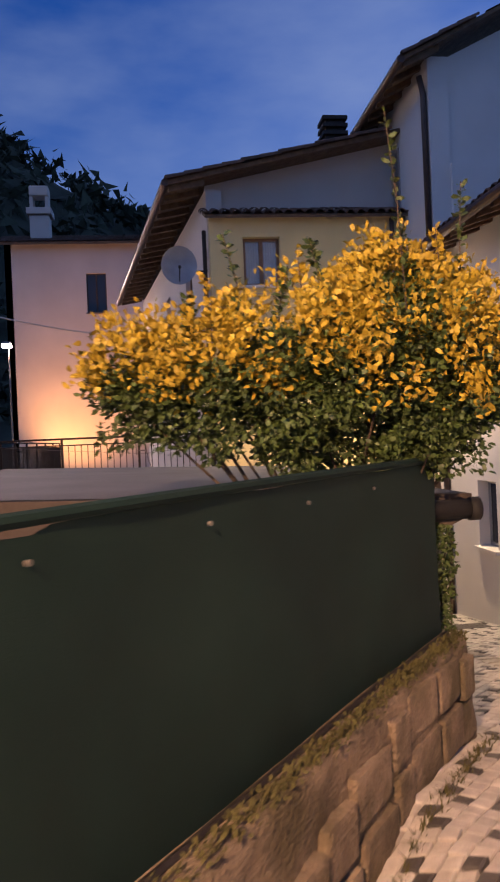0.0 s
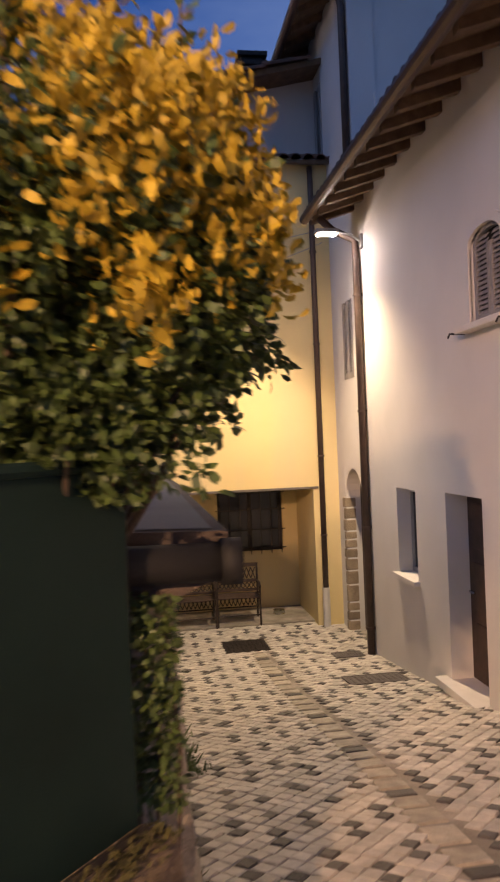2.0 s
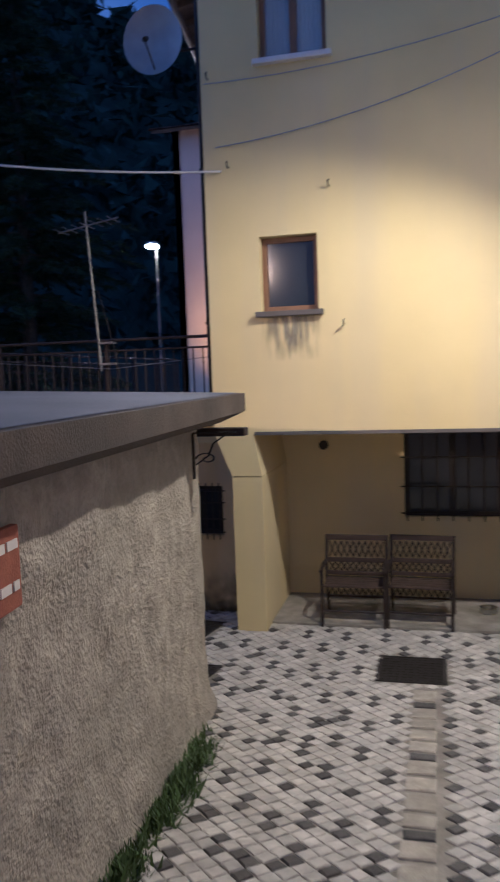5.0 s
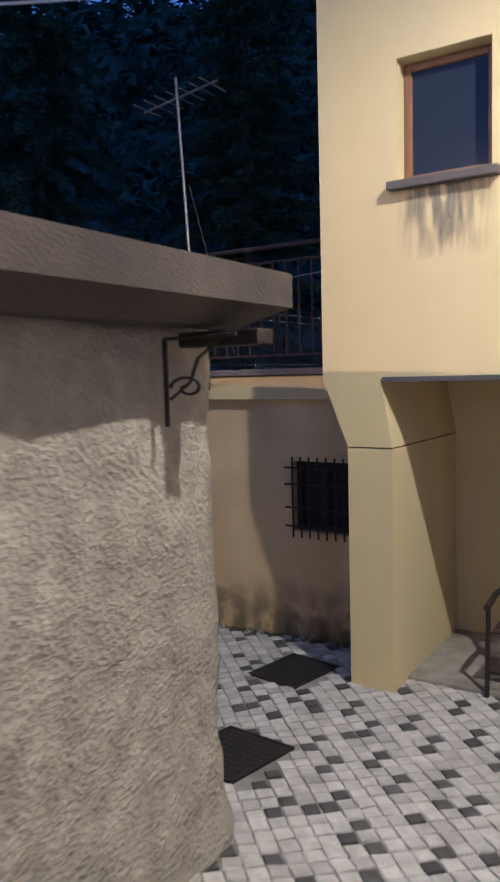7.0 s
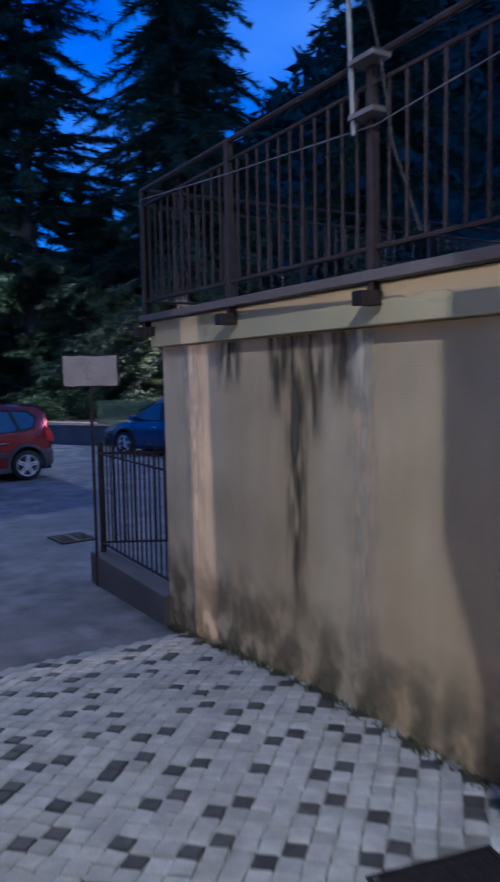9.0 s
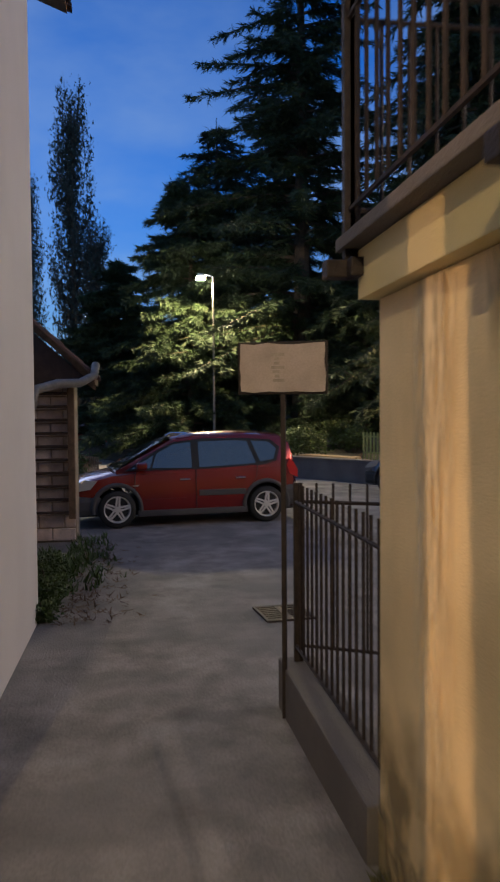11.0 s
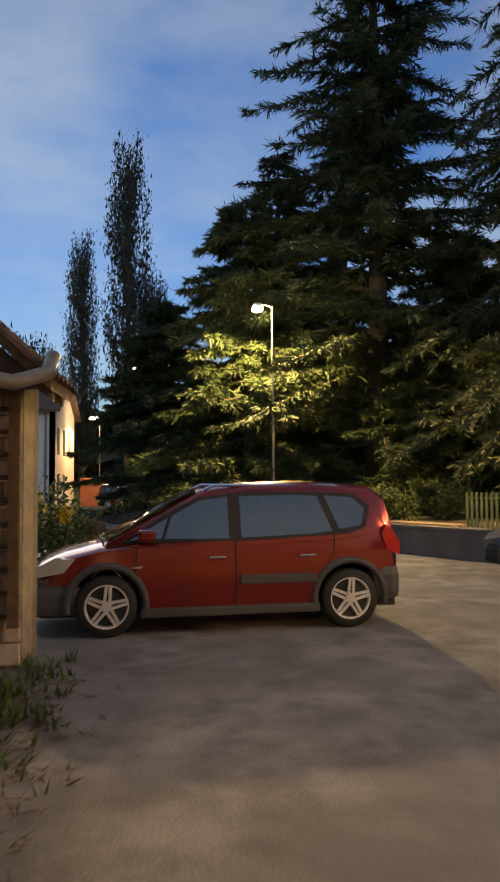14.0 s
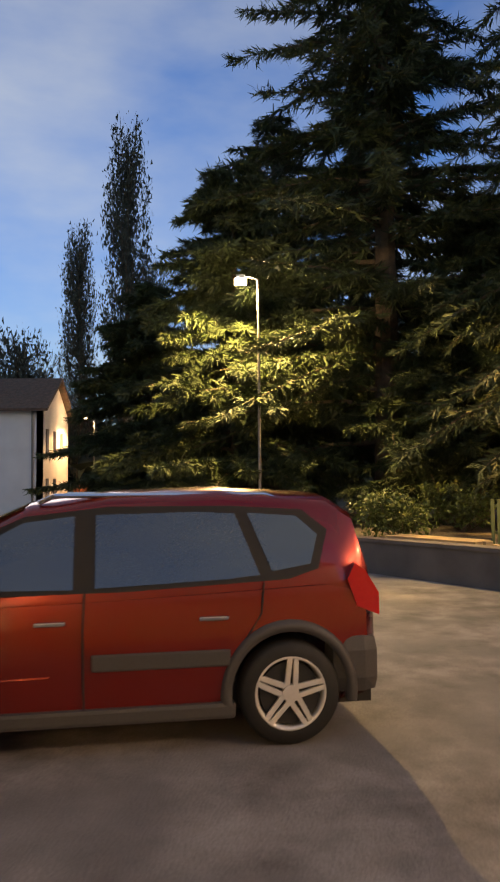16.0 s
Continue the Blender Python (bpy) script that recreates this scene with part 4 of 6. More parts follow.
for p in ((2.33, 13.5, 3.25), (1.32, 13.5, 3.52), (1.14, 13.5, 4.4), (2.45, 13.5, 1.9)):
    hook(*p)


# ---- chairs, bowl and covers ----
def garden_chair():
    top = thing("garden_chair", pose(2.45, 13.95, -1.28), "brown metal garden chair with a lattice back in the niche", "chair", "chairs in the niche")
    w = 0.33
    for sx in (-1, 1):
        part("leg", T([(sx * w, -0.24, 0), (sx * w, -0.22, 0.44), (sx * w, -0.22, 0.62)], 0.016, 8), M["rust"], top)
        part("leg", T([(sx * w, 0.30, 0), (sx * w, 0.16, 0.42), (sx * w, 0.24, 0.90)], 0.017, 8), M["rust"], top)
        part("armrest", T([(sx * w, -0.25, 0.60), (sx * w, -0.05, 0.635), (sx * w, 0.2, 0.62)], 0.022, 8), M["rust"], top)
    for i in range(5):
        y = -0.2 + i * 0.085
        part("seat_slat", B(-w + 0.01, w - 0.01, y, y + 0.068, 0.415, 0.437, 0.006), M["darkwood"], top)
    for z, h in ((0.84, 0.06), (0.60, 0.05), (0.46, 0.045)):
        y = 0.16 + (z - 0.42) * 0.165
        part("back_rail", B(-w + 0.01, w - 0.01, y - 0.012, y + 0.012, z, z + h, 0.005), M["darkwood"], top)
    for z0, z1 in ((0.50, 0.60), (0.655, 0.83), (0.24, 0.40)):
        bm = bmesh.new()
        y = 0.17 + (z0 - 0.42) * 0.165
        n = 9
        for i in range(n):
            x0 = -w + 0.03 + (2 * w - 0.06) * i / n
            x1 = x0 + (2 * w - 0.06) / n
            for a, b in ((x0, x1), (x1, x0)):
                tube(bm, [(a, y, z0), ((a + b) / 2, y, (z0 + z1) / 2), (b, y + 0.01, z1)], 0.008, 5)
        part("lattice", bm, M["rust"], top, "crossed iron lattice")
    part("stretcher", T([(-w, -0.2, 0.16), (w, -0.2, 0.16)], 0.012, 6), M["rust"], top)
    part("stretcher", T([(-w, 0.22, 0.2), (w, 0.22, 0.2)], 0.012, 6), M["rust"], top)
    return top


chair = garden_chair()
copy_thing(chair, pose(3.15, 13.98, -1.28, 0, 0, -3))


def bowl():
    top = thing("pet_bowl", pose(3.86, 14.35, -1.26), "shiny steel bowl on the niche floor", "bowl")
    bm = bmesh.new()
    rings = []
    for r, z in ((0.10, 0.0), (0.085, 0.055), (0.095, 0.06), (0.075, 0.052), (0.05, 0.012)):
        rings.append([bm.verts.new((r * math.cos(a), r * math.sin(a), z)) for a in (2 * math.pi * k / 20 for k in range(20))])
    for a, b in zip(rings, rings[1:]):
        for k in range(20):
            bm.faces.new((a[k], a[(k + 1) % 20], b[(k + 1) % 20], b[k]))
    bm.faces.new(rings[-1])
    part("bowl_shell", bm, M["steel"], top, "", True)


bowl()
tagged(part("round_vent", T([(2.02, 14.80, 0.56), (2.02, 14.86, 0.56)], 0.055, 14), M["iron"]), "round dark vent pipe in the niche wall", "vent")


def cover(x, y, w, l, turn, label, mat="iron", slots=False):
    z = ground_z(x, y)
    e = 0.2
    sx = math.degrees(math.atan2(ground_z(x, y + e) - ground_z(x, y - e), 2 * e))
    sy = -math.degrees(math.atan2(ground_z(x + e, y) - ground_z(x - e, y), 2 * e))
    top = thing("manhole_cover", Matrix.Translation((x, y, z + (-0.02 if slots else 0.014))) @ pose(0, 0, 0, sx, sy, 0) @ pose(0, 0, 0, 0, 0, turn), label, "cover", kind="")
    if slots:
        part("grating", pierced(-w / 2, w / 2, -l / 2, l / 2, 0.03, [(-w / 2 + 0.05 + i * (w - 0.08) / 7, -w / 2 + 0.05 + i * (w - 0.08) / 7 + 0.035, s * l / 2 * 0.5 - l * 0.19, s * l / 2 * 0.5 + l * 0.19) for i in range(7) for s in (-1, 1)]), M[mat], top).matrix_local = pose(0, 0, 0.02, -90)
        # no hollow here: a flat black sheet paints the shade below the slots
        part("pit", B(-w / 2, w / 2, -l / 2, l / 2, 0.004, 0.007), M["black"], top)
        return
    part("rim", pierced(-w / 2 - 0.02, w / 2 + 0.02, -l / 2 - 0.02, l / 2 + 0.02, 0.02, [(-w / 2, w / 2, -l / 2, l / 2)]), M[mat], top).matrix_local = pose(0, 0, 0.006, -90)
    part("plate", B(-w / 2 + 0.004, w / 2 - 0.004, -l / 2 + 0.004, l / 2 - 0.004, -0.02, 0.004, 0.003), M[mat], top)
    bm = bmesh.new()
    for i in range(9):
        for j in range(9):
            xx, yy = -w / 2 + w * (i + 0.75) / 9.5, -l / 2 + l * (j + 0.75) / 9.5
            box(bm, xx - w * 0.03, xx + w * 0.03, yy - l * 0.03, yy + l * 0.03, 0.0042, 0.0066)
    tagged(part("stud_pattern", bm, M[mat], top), kind="stuff")


cover(3.08, 12.72, 0.58, 0.62, 0, "dark square iron manhole cover among the setts")
cover(1.06, 12.27, 0.46, 0.5, -8, "dark square iron manhole cover among the setts")
cover(0.75, 13.55, 0.41, 0.47, -12, "dark square iron manhole cover among the setts")
cover(4.3, 11.75, 0.34, 0.26, 0, "small grey iron cover beside the drainpipe", "slab")
cover(4.2, 10.25, 0.62, 0.42, 0, "grey rectangular stone-coloured cover in the lane", "slab")
cover(4.3, 5.6, 0.5, 0.9, 0, "grey rectangular cover along the wall", "slab")
cover(-7.33, 14.65, 0.54, 0.48, 6, "rusty slotted drain grate in the asphalt", "rust", True)


# ---- details of the garden shed ----
def iron_bracket():
    top = thing("wall_bracket", pose(1.56, 11.14, 0.82, 0, 0, 92) @ Matrix.Diagonal((0.6, 0.95, 0.55, 1)), "scrolled wrought iron bracket on the rough wall", "bracket")
    part("back_bar", T([(0, -0.04, -0.25), (0, -0.04, 0.36)], 0.012, 6), M["iron"], top)
    part("arm", T([(0, -0.04, 0.36), (0, -0.38, 0.37)], 0.012, 6), M["iron"], top)
    pts = []
    for i in range(22):
        a = i * 0.36
        r = 0.085 * (1 - i / 26)
        pts.append((0, -0.06 - 0.085 + r * math.cos(a), 0.02 + r * math.sin(a)))
    part("scroll", T(pts, 0.009, 6), M["iron"], top)
    part("strut", T([(0, -0.06, -0.06), (0, -0.16, 0.06), (0, -0.2, 0.22), (0, -0.32, 0.36)], 0.009, 6), M["iron"], top)


iron_bracket()
tagged(part("roof_spout", B(1.60, 1.97, 11.22, 11.33, 0.985, 1.045, 0.01), M["rust"]), "rusty brown spout under the slab edge", "spout")


def plaque():
    top = thing("wall_plaque", pose(1.815, 7.78, 0.60, 0, 0, 94.5), "terracotta plaque with white lettering on the rough wall", "sign")
    part("tile_plate", B(0, 0.64, -0.035, 0.0, 0, 0.31, 0.008), M["terracotta"], top)
    rng = random.Random(4)
    for i, (z, w) in enumerate(((0.225, 0.5), (0.15, 0.34), (0.07, 0.54))):
        x = 0.05
        while x < w + 0.04:
            k = rng.uniform(0.03, 0.09)
            part("lettering", B(x, x + k, -0.041, -0.035, z, z + 0.035), M["letter"], top)
            x += k + 0.02


plaque()


def tar_pipe():
    top = thing("black_roof_pipe", Matrix(), "thick black tarred pipe under the shed roof edge", "pipe")
    part("pipe", T([(1.2, 4.78, 1.19), (2.04, 4.82, 1.18)], 0.068, 14), M["black"], top, "", True)
    part("end_cap", T([(2.04, 4.82, 1.18), (2.11, 4.82, 1.18)], 0.08, 14), M["black"], top, "", True)


tar_pipe()


# ---- terrace railing ----
def railing(name, m, length, label, height=0.96, post_step=1.45, bar_step=0.115, base=0.0, brackets=True, top_r=0.018, spike=0.0):
    top = thing(name, m, label, "railing")
    if not spike:
        part("handrail", T([(0, 0, height), (length, 0, height)], top_r, 8), M["rust"], top)
    part("lower_rail", T([(0, 0, base + 0.1), (length, 0, base + 0.1)], 0.012, 6), M["rust"], top)
    part("middle_rail", T([(0, 0, height - 0.12), (length, 0, height - 0.12)], 0.012, 6), M["rust"], top)
    n = max(1, round(length / post_step))
    half = 0.015 if spike else 0.022
    for i in range(n + 1):
        x = length * i / n
        part("post", B(x - half, x + half, -half, half, -0.12 if brackets else 0.0, height, 0.003), M["rust"], top)
        if brackets:
            part("bracket", B(x - 0.04, x + 0.04, -0.10, 0.02, -0.17, -0.1, 0.006), M["rust"], top)
    k = int(length / bar_step)
    for i in range(1, k):
        x = length * i / k
        part("baluster", T([(x, 0, base + 0.1), (x, 0, height - 0.12 + spike)], 0.0085, 5), M["rust"], top)
    return top


railing("terrace_railing", pose(-3.18, 14.1, 0.92), 4.2, "dark iron terrace railing with thin upright bars")
railing("terrace_railing", pose(-3.18, 14.12, 0.92, 0, 0, 90), 10.5, "dark iron terrace railing with thin upright bars")
tagged(part("railing_cable", T([(-3.15, 14.07, 1.80), (-1.7, 14.05, 1.66), (-0.3, 14.05, 1.55), (1.05, 14.05, 1.66)], 0.004, 5), M["zinc"]), "wire strung along the terrace railing", "cable")


def antenna():
    top = thing("antenna_mast", pose(-0.42, 14.02, 0.75), "thin metal antenna mast clamped to the railing", "antenna")
    part("mast", T([(0, 0, 0.78), (-0.02, 0, 1.1), (-0.12, 0.02, 2.6)], 0.013, 6), M["zinc"], top)
    part("boom", T([(-0.45, 0.0, 2.38), (0.25, 0.1, 2.52)], 0.01, 5), M["zinc"], top)
    for i in range(7):
        x = -0.42 + i * 0.1
        part("element", T([(x, -0.18 + 0.02 * i, 2.39 + 0.02 * i), (x, 0.2 + 0.02 * i, 2.39 + 0.02 * i)], 0.006, 5), M["zinc"], top)
    for z in (0.86, 1.1):
        part("clamp", B(-0.02, 0.16, -0.02, 0.09, z - 0.012, z + 0.012, 0.003), M["zinc"], top)
    part("lead", T([(0.0, 0, 1.7), (0.14, 0.04, 1.1), (0.2, 0.06, 0.7), (0.34, 0.1, 0.3)], 0.006, 5), M["iron"], top)


antenna()


def dish():
    top = thing("satellite_dish", pose(0.5, 13.78, 4.95, 0, 0, 0) @ Matrix.Diagonal((0.78, 0.78, 0.78, 1)), "grey satellite dish on the side of the house", "dish")
    bm = bmesh.new()
    rings = []
    for i in range(6):
        r = 0.42 * i / 5
        rings.append([bm.verts.new((r * math.cos(a), 0.12 * (r / 0.42) ** 2 * -1, r * math.sin(a) * 1.08)) for a in (2 * math.pi * k / 24 for k in range(24))] if i else [bm.verts.new((0, 0, 0))])
    for k in range(24):
        bm.faces.new((rings[0][0], rings[1][k], rings[1][(k + 1) % 24]))
    for a, b in zip(rings[1:], rings[2:]):
        for k in range(24):
            bm.faces.new((a[k], b[k], b[(k + 1) % 24], a[(k + 1) % 24]))
    part("reflector", bm, M["grey"], top, "", True)
    part("feed_arm", T([(0, 0, -0.42), (0, -0.42, -0.12)], 0.012, 6), M["iron"], top)
    part("receiver", T([(0, -0.42, -0.12), (0, -0.35, -0.08)], 0.035, 8), M["iron"], top)
    part("mount", T([(0, 0.02, 0), (0.1, 0.1, -0.1), (0.68, 0.1, -0.1)], 0.02, 8), M["iron"], top)


dish()


# ---- low railing and notice board beside the passage ----
tagged(part("trim_low_wall", B(-5.0, -3.12, 14.15, 14.39, -1.9, -1.36, 0.015), M["slab"]), "low mossy concrete kerb wall under the railing", "wall", kind="structure")
railing("passage_railing", pose(-4.9, 14.25, -1.36), 1.75, "dark iron railing on a low kerb wall", 1.14, 1.7, 0.105, 0.0, False, 0.014, 0.12)
railing("passage_railing", pose(-4.9, 14.28, -1.36, 0, 0, 62), 1.6, "dark iron railing turning off from the passage", 1.14, 1.6, 0.105, 0.0, False, 0.014, 0.12)


def notice_board():
    top = thing("notice_board", pose(-4.78, 14.15, -1.68, 0, 0, 70), "blank weathered board on a dark iron post", "sign")
    part("post", B(-0.015, 0.015, -0.015, 0.015, 0, 2.28, 0.004), M["rust"], top)
    rng = random.Random(2)
    edge = []
    for (ax, az), (bx, bz) in (((-0.26, 2.03), (0.26, 2.03)), ((0.26, 2.03), (0.26, 2.32)), ((0.26, 2.32), (-0.26, 2.32)), ((-0.26, 2.32), (-0.26, 2.03))):
        for i in range(6):
            t = i / 6
            edge.append((ax + (bx - ax) * t + rng.uniform(-0.006, 0.006), az + (bz - az) * t + rng.uniform(-0.006, 0.006)))
    part("board_face", prism(bmesh.new(), edge, 0.016, Matrix.Translation((0, -0.04, 0))), M["board"], top)
    for k in range(7):
        part("faded_mark", B(-0.055 + 0.012 * math.sin(k * 1.7), -0.005 + 0.02 * math.cos(k * 2.1), -0.0425, -0.0395, 2.09 + k * 0.026, 2.108 + k * 0.026, 0.0005), M["mark"], top)
    part("backing", B(-0.275, 0.275, -0.022, -0.005, 2.015, 2.335, 0.004), M["rust"], top)
    return top


notice_board()


# ---- ladder, posts and planks at the small shed ----
def ladder():
    top = thing("wooden_ladder", pose(-11.9, 11.72, -1.36, 0, 0, 90), "old wooden ladder against the pale block wall", "ladder")
    for x in (0.0, 0.58):
        part("stile", B(x - 0.05, x + 0.05, -0.05, 0.02, 0.0, 2.05, 0.006), M["wood"], top)
    for i in range(10):
        z = 0.1 + i * 0.2
        part("rung", T([(0.0, -0.02, z), (0.58, -0.02, z)], 0.022, 6), M["darkwood"], top)


ladder()
tagged(part("timber_post", B(-11.3, -11.2, 11.7, 11.8, -1.75, 0.75, 0.01), M["wood"]), "weathered timber post under the shed eave", "post")


def shed_blocks():
    parent = bpy.data.objects["wall_small_shed"]
    rng = random.Random(6)
    z, row = -1.7, 0
    while z < 0.8:
        x = 0.01 - (0.2 if row % 2 else 0)
        while x < 0.74:
            a, b = max(x, 0.012), min(x + 0.38, 0.74)
            if b - a > 0.06:
                part("brick", B(a, b - 0.014, -0.03 - rng.random() * 0.02, 0.05, z, z + 0.185, 0.015), M["brick"], parent)
            x += 0.38
        z += 0.2
        row += 1


shed_blocks()


def wall_stones():
    parent = bpy.data.objects["wall_south_stone"]
    rng = random.Random(9)
    z = -1.65
    while z < 5.0:
        h = rng.uniform(0.14, 0.26)
        x = -2.28
        while x < -0.05:
            w = rng.uniform(0.2, 0.48)
            part("stone", B(x, min(x + w, -0.02) - 0.02, -0.05 - rng.random() * 0.03, 0.06, z, z + h - 0.02, 0.025), M["stone"], parent)
            x += w
        z += h


wall_stones()


# ---- chimneys ----
def chimney(x, y, z, w, h, label, cowl=True):
    top = thing("chimney", pose(x, y, z), label, "chimney")
    part("stack", B(-w / 2, w / 2, -w / 2, w / 2, -0.7, h * 0.4, 0.01), M["pink"], top)
    if cowl:
        for i in range(4):
            k = h * (0.46 + 0.14 * i)
            part("cowl_slab", B(-w * 0.58, w * 0.58, -w * 0.58, w * 0.58, k, k + h * 0.07, 0.01), M["iron"], top)
        part("cowl_core", B(-w * 0.42, w * 0.42, -w * 0.42, w * 0.42, h * 0.4, h * 0.9), M["iron"], top)
    else:
        part("cap", B(-w * 0.65, w * 0.65, -w * 0.65, w * 0.65, h * 0.42, h * 0.55, 0.03), M["pink"], top)
        for s in (-1, 1):
            part("cap_leg", B(s * w * 0.4 - 0.08, s * w * 0.4 + 0.08, -w * 0.4, w * 0.4, h * 0.55, h * 0.8, 0.02), M["pink"], top)
        part("cap_top", B(-w * 0.5, w * 0.5, -w * 0.5, w * 0.5, h * 0.8, h, 0.08), M["pink"], top)


chimney(3.95, 15.6, 7.35, 0.46, 1.15, "dark slatted metal cowl chimney on the main roof")
chimney(-5.2, 37.0, 11.9, 0.9, 2.4, "old rendered chimney with a domed cap", False)


# ---- flowering bush behind the fence ----
def bush(name, m, blobs, count, size, label, flower_share=0.45, seed=1, core=True):
    top = thing(name, m, label, "bush")
    rng0 = random.Random(seed)
    base = Vector((sum(b[0] for b in blobs) / len(blobs), sum(b[1] for b in blobs) / len(blobs), min(b[2] for b in blobs) - 0.7))
    for b in blobs:
        for _ in range(4):
            c = Vector(b[:3]) + Vector((rng0.gauss(0, b[3] * 0.35), rng0.gauss(0, b[3] * 0.3), rng0.gauss(0, b[3] * 0.3)))
            foot = Vector((base.x + (b[0] - base.x) * 0.35, base.y + 0.25, base.z))
            part("stem", T([foot, foot.lerp(c, 0.5) + Vector((rng0.gauss(0, 0.05), rng0.gauss(0, 0.05), 0)), c], 0.016, 5, 0.006), M["bark"], top)

    def spot(rng, lo, hi):
        b = rng.choice(blobs)
        while True:
            d = Vector((rng.gauss(0, 1), rng.gauss(0, 1), rng.gauss(0, 1))).normalized()
            if lo <= d.z <= hi:
                break
        n = 0.72 + 0.75 * noise.noise((b[0] + d.x * 1.7, b[1] + d.y * 1.7, d.z * 1.7))
        r = b[3] * n * (rng.random() ** 0.33)
        p = Vector(b[:3]) + Vector((d.x * r, d.y * r, d.z * r * b[4]))
        return p, d

    vs, fs = leaves(int(count * (1 - flower_share)), lambda r: spot(r, -1, 0.75), size, seed + 1, 0.7)
    raw("foliage", vs, fs, M["leaf"], top, "dark green leaves")
    if flower_share:
        clumps = []
        rr = random.Random(seed + 5)
        for _ in range(int(count * flower_share / 90)):
            p, d = spot(rr, 0.1, 1.0)
            while p.z < 0.45 * max(b[2] for b in blobs) + 0.55 * min(b[2] for b in blobs):
                p, d = spot(rr, 0.1, 1.0)
            b = min(blobs, key=lambda q: (Vector(q[:3]) - p).length)
            q = p - Vector(b[:3])
            clumps.append((Vector(b[:3]) + q.normalized() * max(q.length, b[3] * rr.uniform(0.72, 1.0)) + Vector((0, 0, 0.03)), d))

        def bloom(rng):
            c, d = rng.choice(clumps)
            return c + Vector((rng.gauss(0, 0.055), rng.gauss(0, 0.055), rng.gauss(0, 0.07))), (d + Vector((0, 0, 0.6))).normalized()

        vs, fs = leaves(int(count * flower_share * 0.7), bloom, size * 1.1, seed + 2, 0.8)
        raw("yellow_leaves", vs, fs, M["flower"], top, "golden yellow young leaves")
    return top


yellow_bush = bush("flowering_bush", Matrix(), [
    (-0.05, 4.65, 2.02, 0.42, 0.9), (0.35, 4.55, 2.0, 0.5, 0.95), (0.75, 4.45, 2.12, 0.52, 1.0), (1.15, 4.4, 2.05, 0.5, 1.0), (1.5, 4.4, 2.2, 0.52, 1.0),
    (1.75, 4.5, 2.1, 0.46, 1.0), (1.95, 4.7, 2.0, 0.34, 1.0), (1.7, 4.55, 1.75, 0.45, 0.8), (0.9, 4.5, 1.72, 0.42, 0.8), (1.45, 4.6, 2.45, 0.4, 1.0), (1.85, 4.65, 2.35, 0.32, 1.1), (1.93, 4.5, 2.0, 0.28, 1.0), (1.55, 4.5, 1.66, 0.32, 0.8)],
    60000, 0.05, "dense bush with golden yellow tips above the fence", 0.34)


def sprigs():
    rng = random.Random(31)
    for x, y, z0, z1 in ((0.55, 4.5, 2.4, 2.95), (0.9, 4.45, 2.4, 2.85), (1.05, 4.5, 2.5, 2.9), (1.4, 4.5, 2.6, 3.0), (1.25, 4.4, 2.5, 2.75), (1.95, 4.6, 2.6, 3.3), (0.2, 4.6, 2.3, 2.6), (1.75, 4.4, 2.55, 2.95), (1.5, 4.3, 2.5, 3.65), (0.72, 4.5, 2.3, 2.75), (1.6, 4.45, 2.6, 2.95), (0.35, 4.5, 2.2, 2.7)):
        bend = rng.uniform(-0.12, 0.12)
        part("sprig_stem", T([(x, y, z0 - 0.3), (x + bend * 0.4, y, (z0 + z1) / 2), (x + bend, y, z1)], 0.006, 5, 0.003), M["bark"], yellow_bush)

        def spot(r, x=x, y=y, z0=z0, z1=z1, bend=bend):
            t = r.random()
            return Vector((x + bend * t, y, z0 + (z1 - z0) * t)), Vector((r.gauss(0, 1), r.gauss(0, 1), 0.4)).normalized()

        vs, fs = leaves(60, spot, 0.055, int(x * 100) + 7, 0.3)
        raw("sprig_leaves", vs, fs, M["leaf"] if rng.random() < 0.6 else M["flower"], yellow_bush)


sprigs()


# ---- ivy on the shed corner and moss on the plinth ----
def corner_ivy():
    top = thing("wall_ivy", Matrix(), "dark ivy hanging over the shed corner and plinth end", "ivy")

    def spot(r):
        t = r.random()
        z = 0.4 + 0.7 * r.random()
        wide = 0.10 + 0.05 * math.sin(z * 9)
        return Vector((1.66 + 0.22 * t, 4.78 + r.uniform(-wide, 0.02) + 0.04 * t, z)), Vector((r.gauss(0.4, 0.6), -1, -0.4)).normalized()

    vs, fs = leaves(1200, spot, 0.042, 91, 0.6)
    raw("foliage", vs, fs, M["leaf"], top, "dark green ivy leaves")
    for x in (1.72, 1.78, 1.85):
        part("stem", T([(x, 4.80, 0.0), (x + 0.03, 4.78, 0.6), (x - 0.02, 4.80, 1.1)], 0.009, 5, 0.005), M["bark"], top)


corner_ivy()


def plinth_top_moss():
    line = offset_line(fence_line, 0.11)

    def spot(r):
        k = r.choice((0, 0, 1, 1, 2, 3))
        (ax, ay), (bx, by) = line[k], line[k + 1]
        t = r.random()
        return Vector((ax + (bx - ax) * t + r.gauss(0, 0.03), ay + (by - ay) * t + r.gauss(0, 0.03), 0.415 + abs(r.gauss(0, 0.012)))), Vector((r.gauss(0, 0.6), r.gauss(0, 0.6), 1)).normalized()

    vs, fs = leaves(2800, spot, 0.026, 92, 0.6)
    tagged(raw("plinth_moss", vs, fs, M["moss"]), "moss and litter on top of the stone plinth", "moss", kind="stuff")


plinth_top_moss()


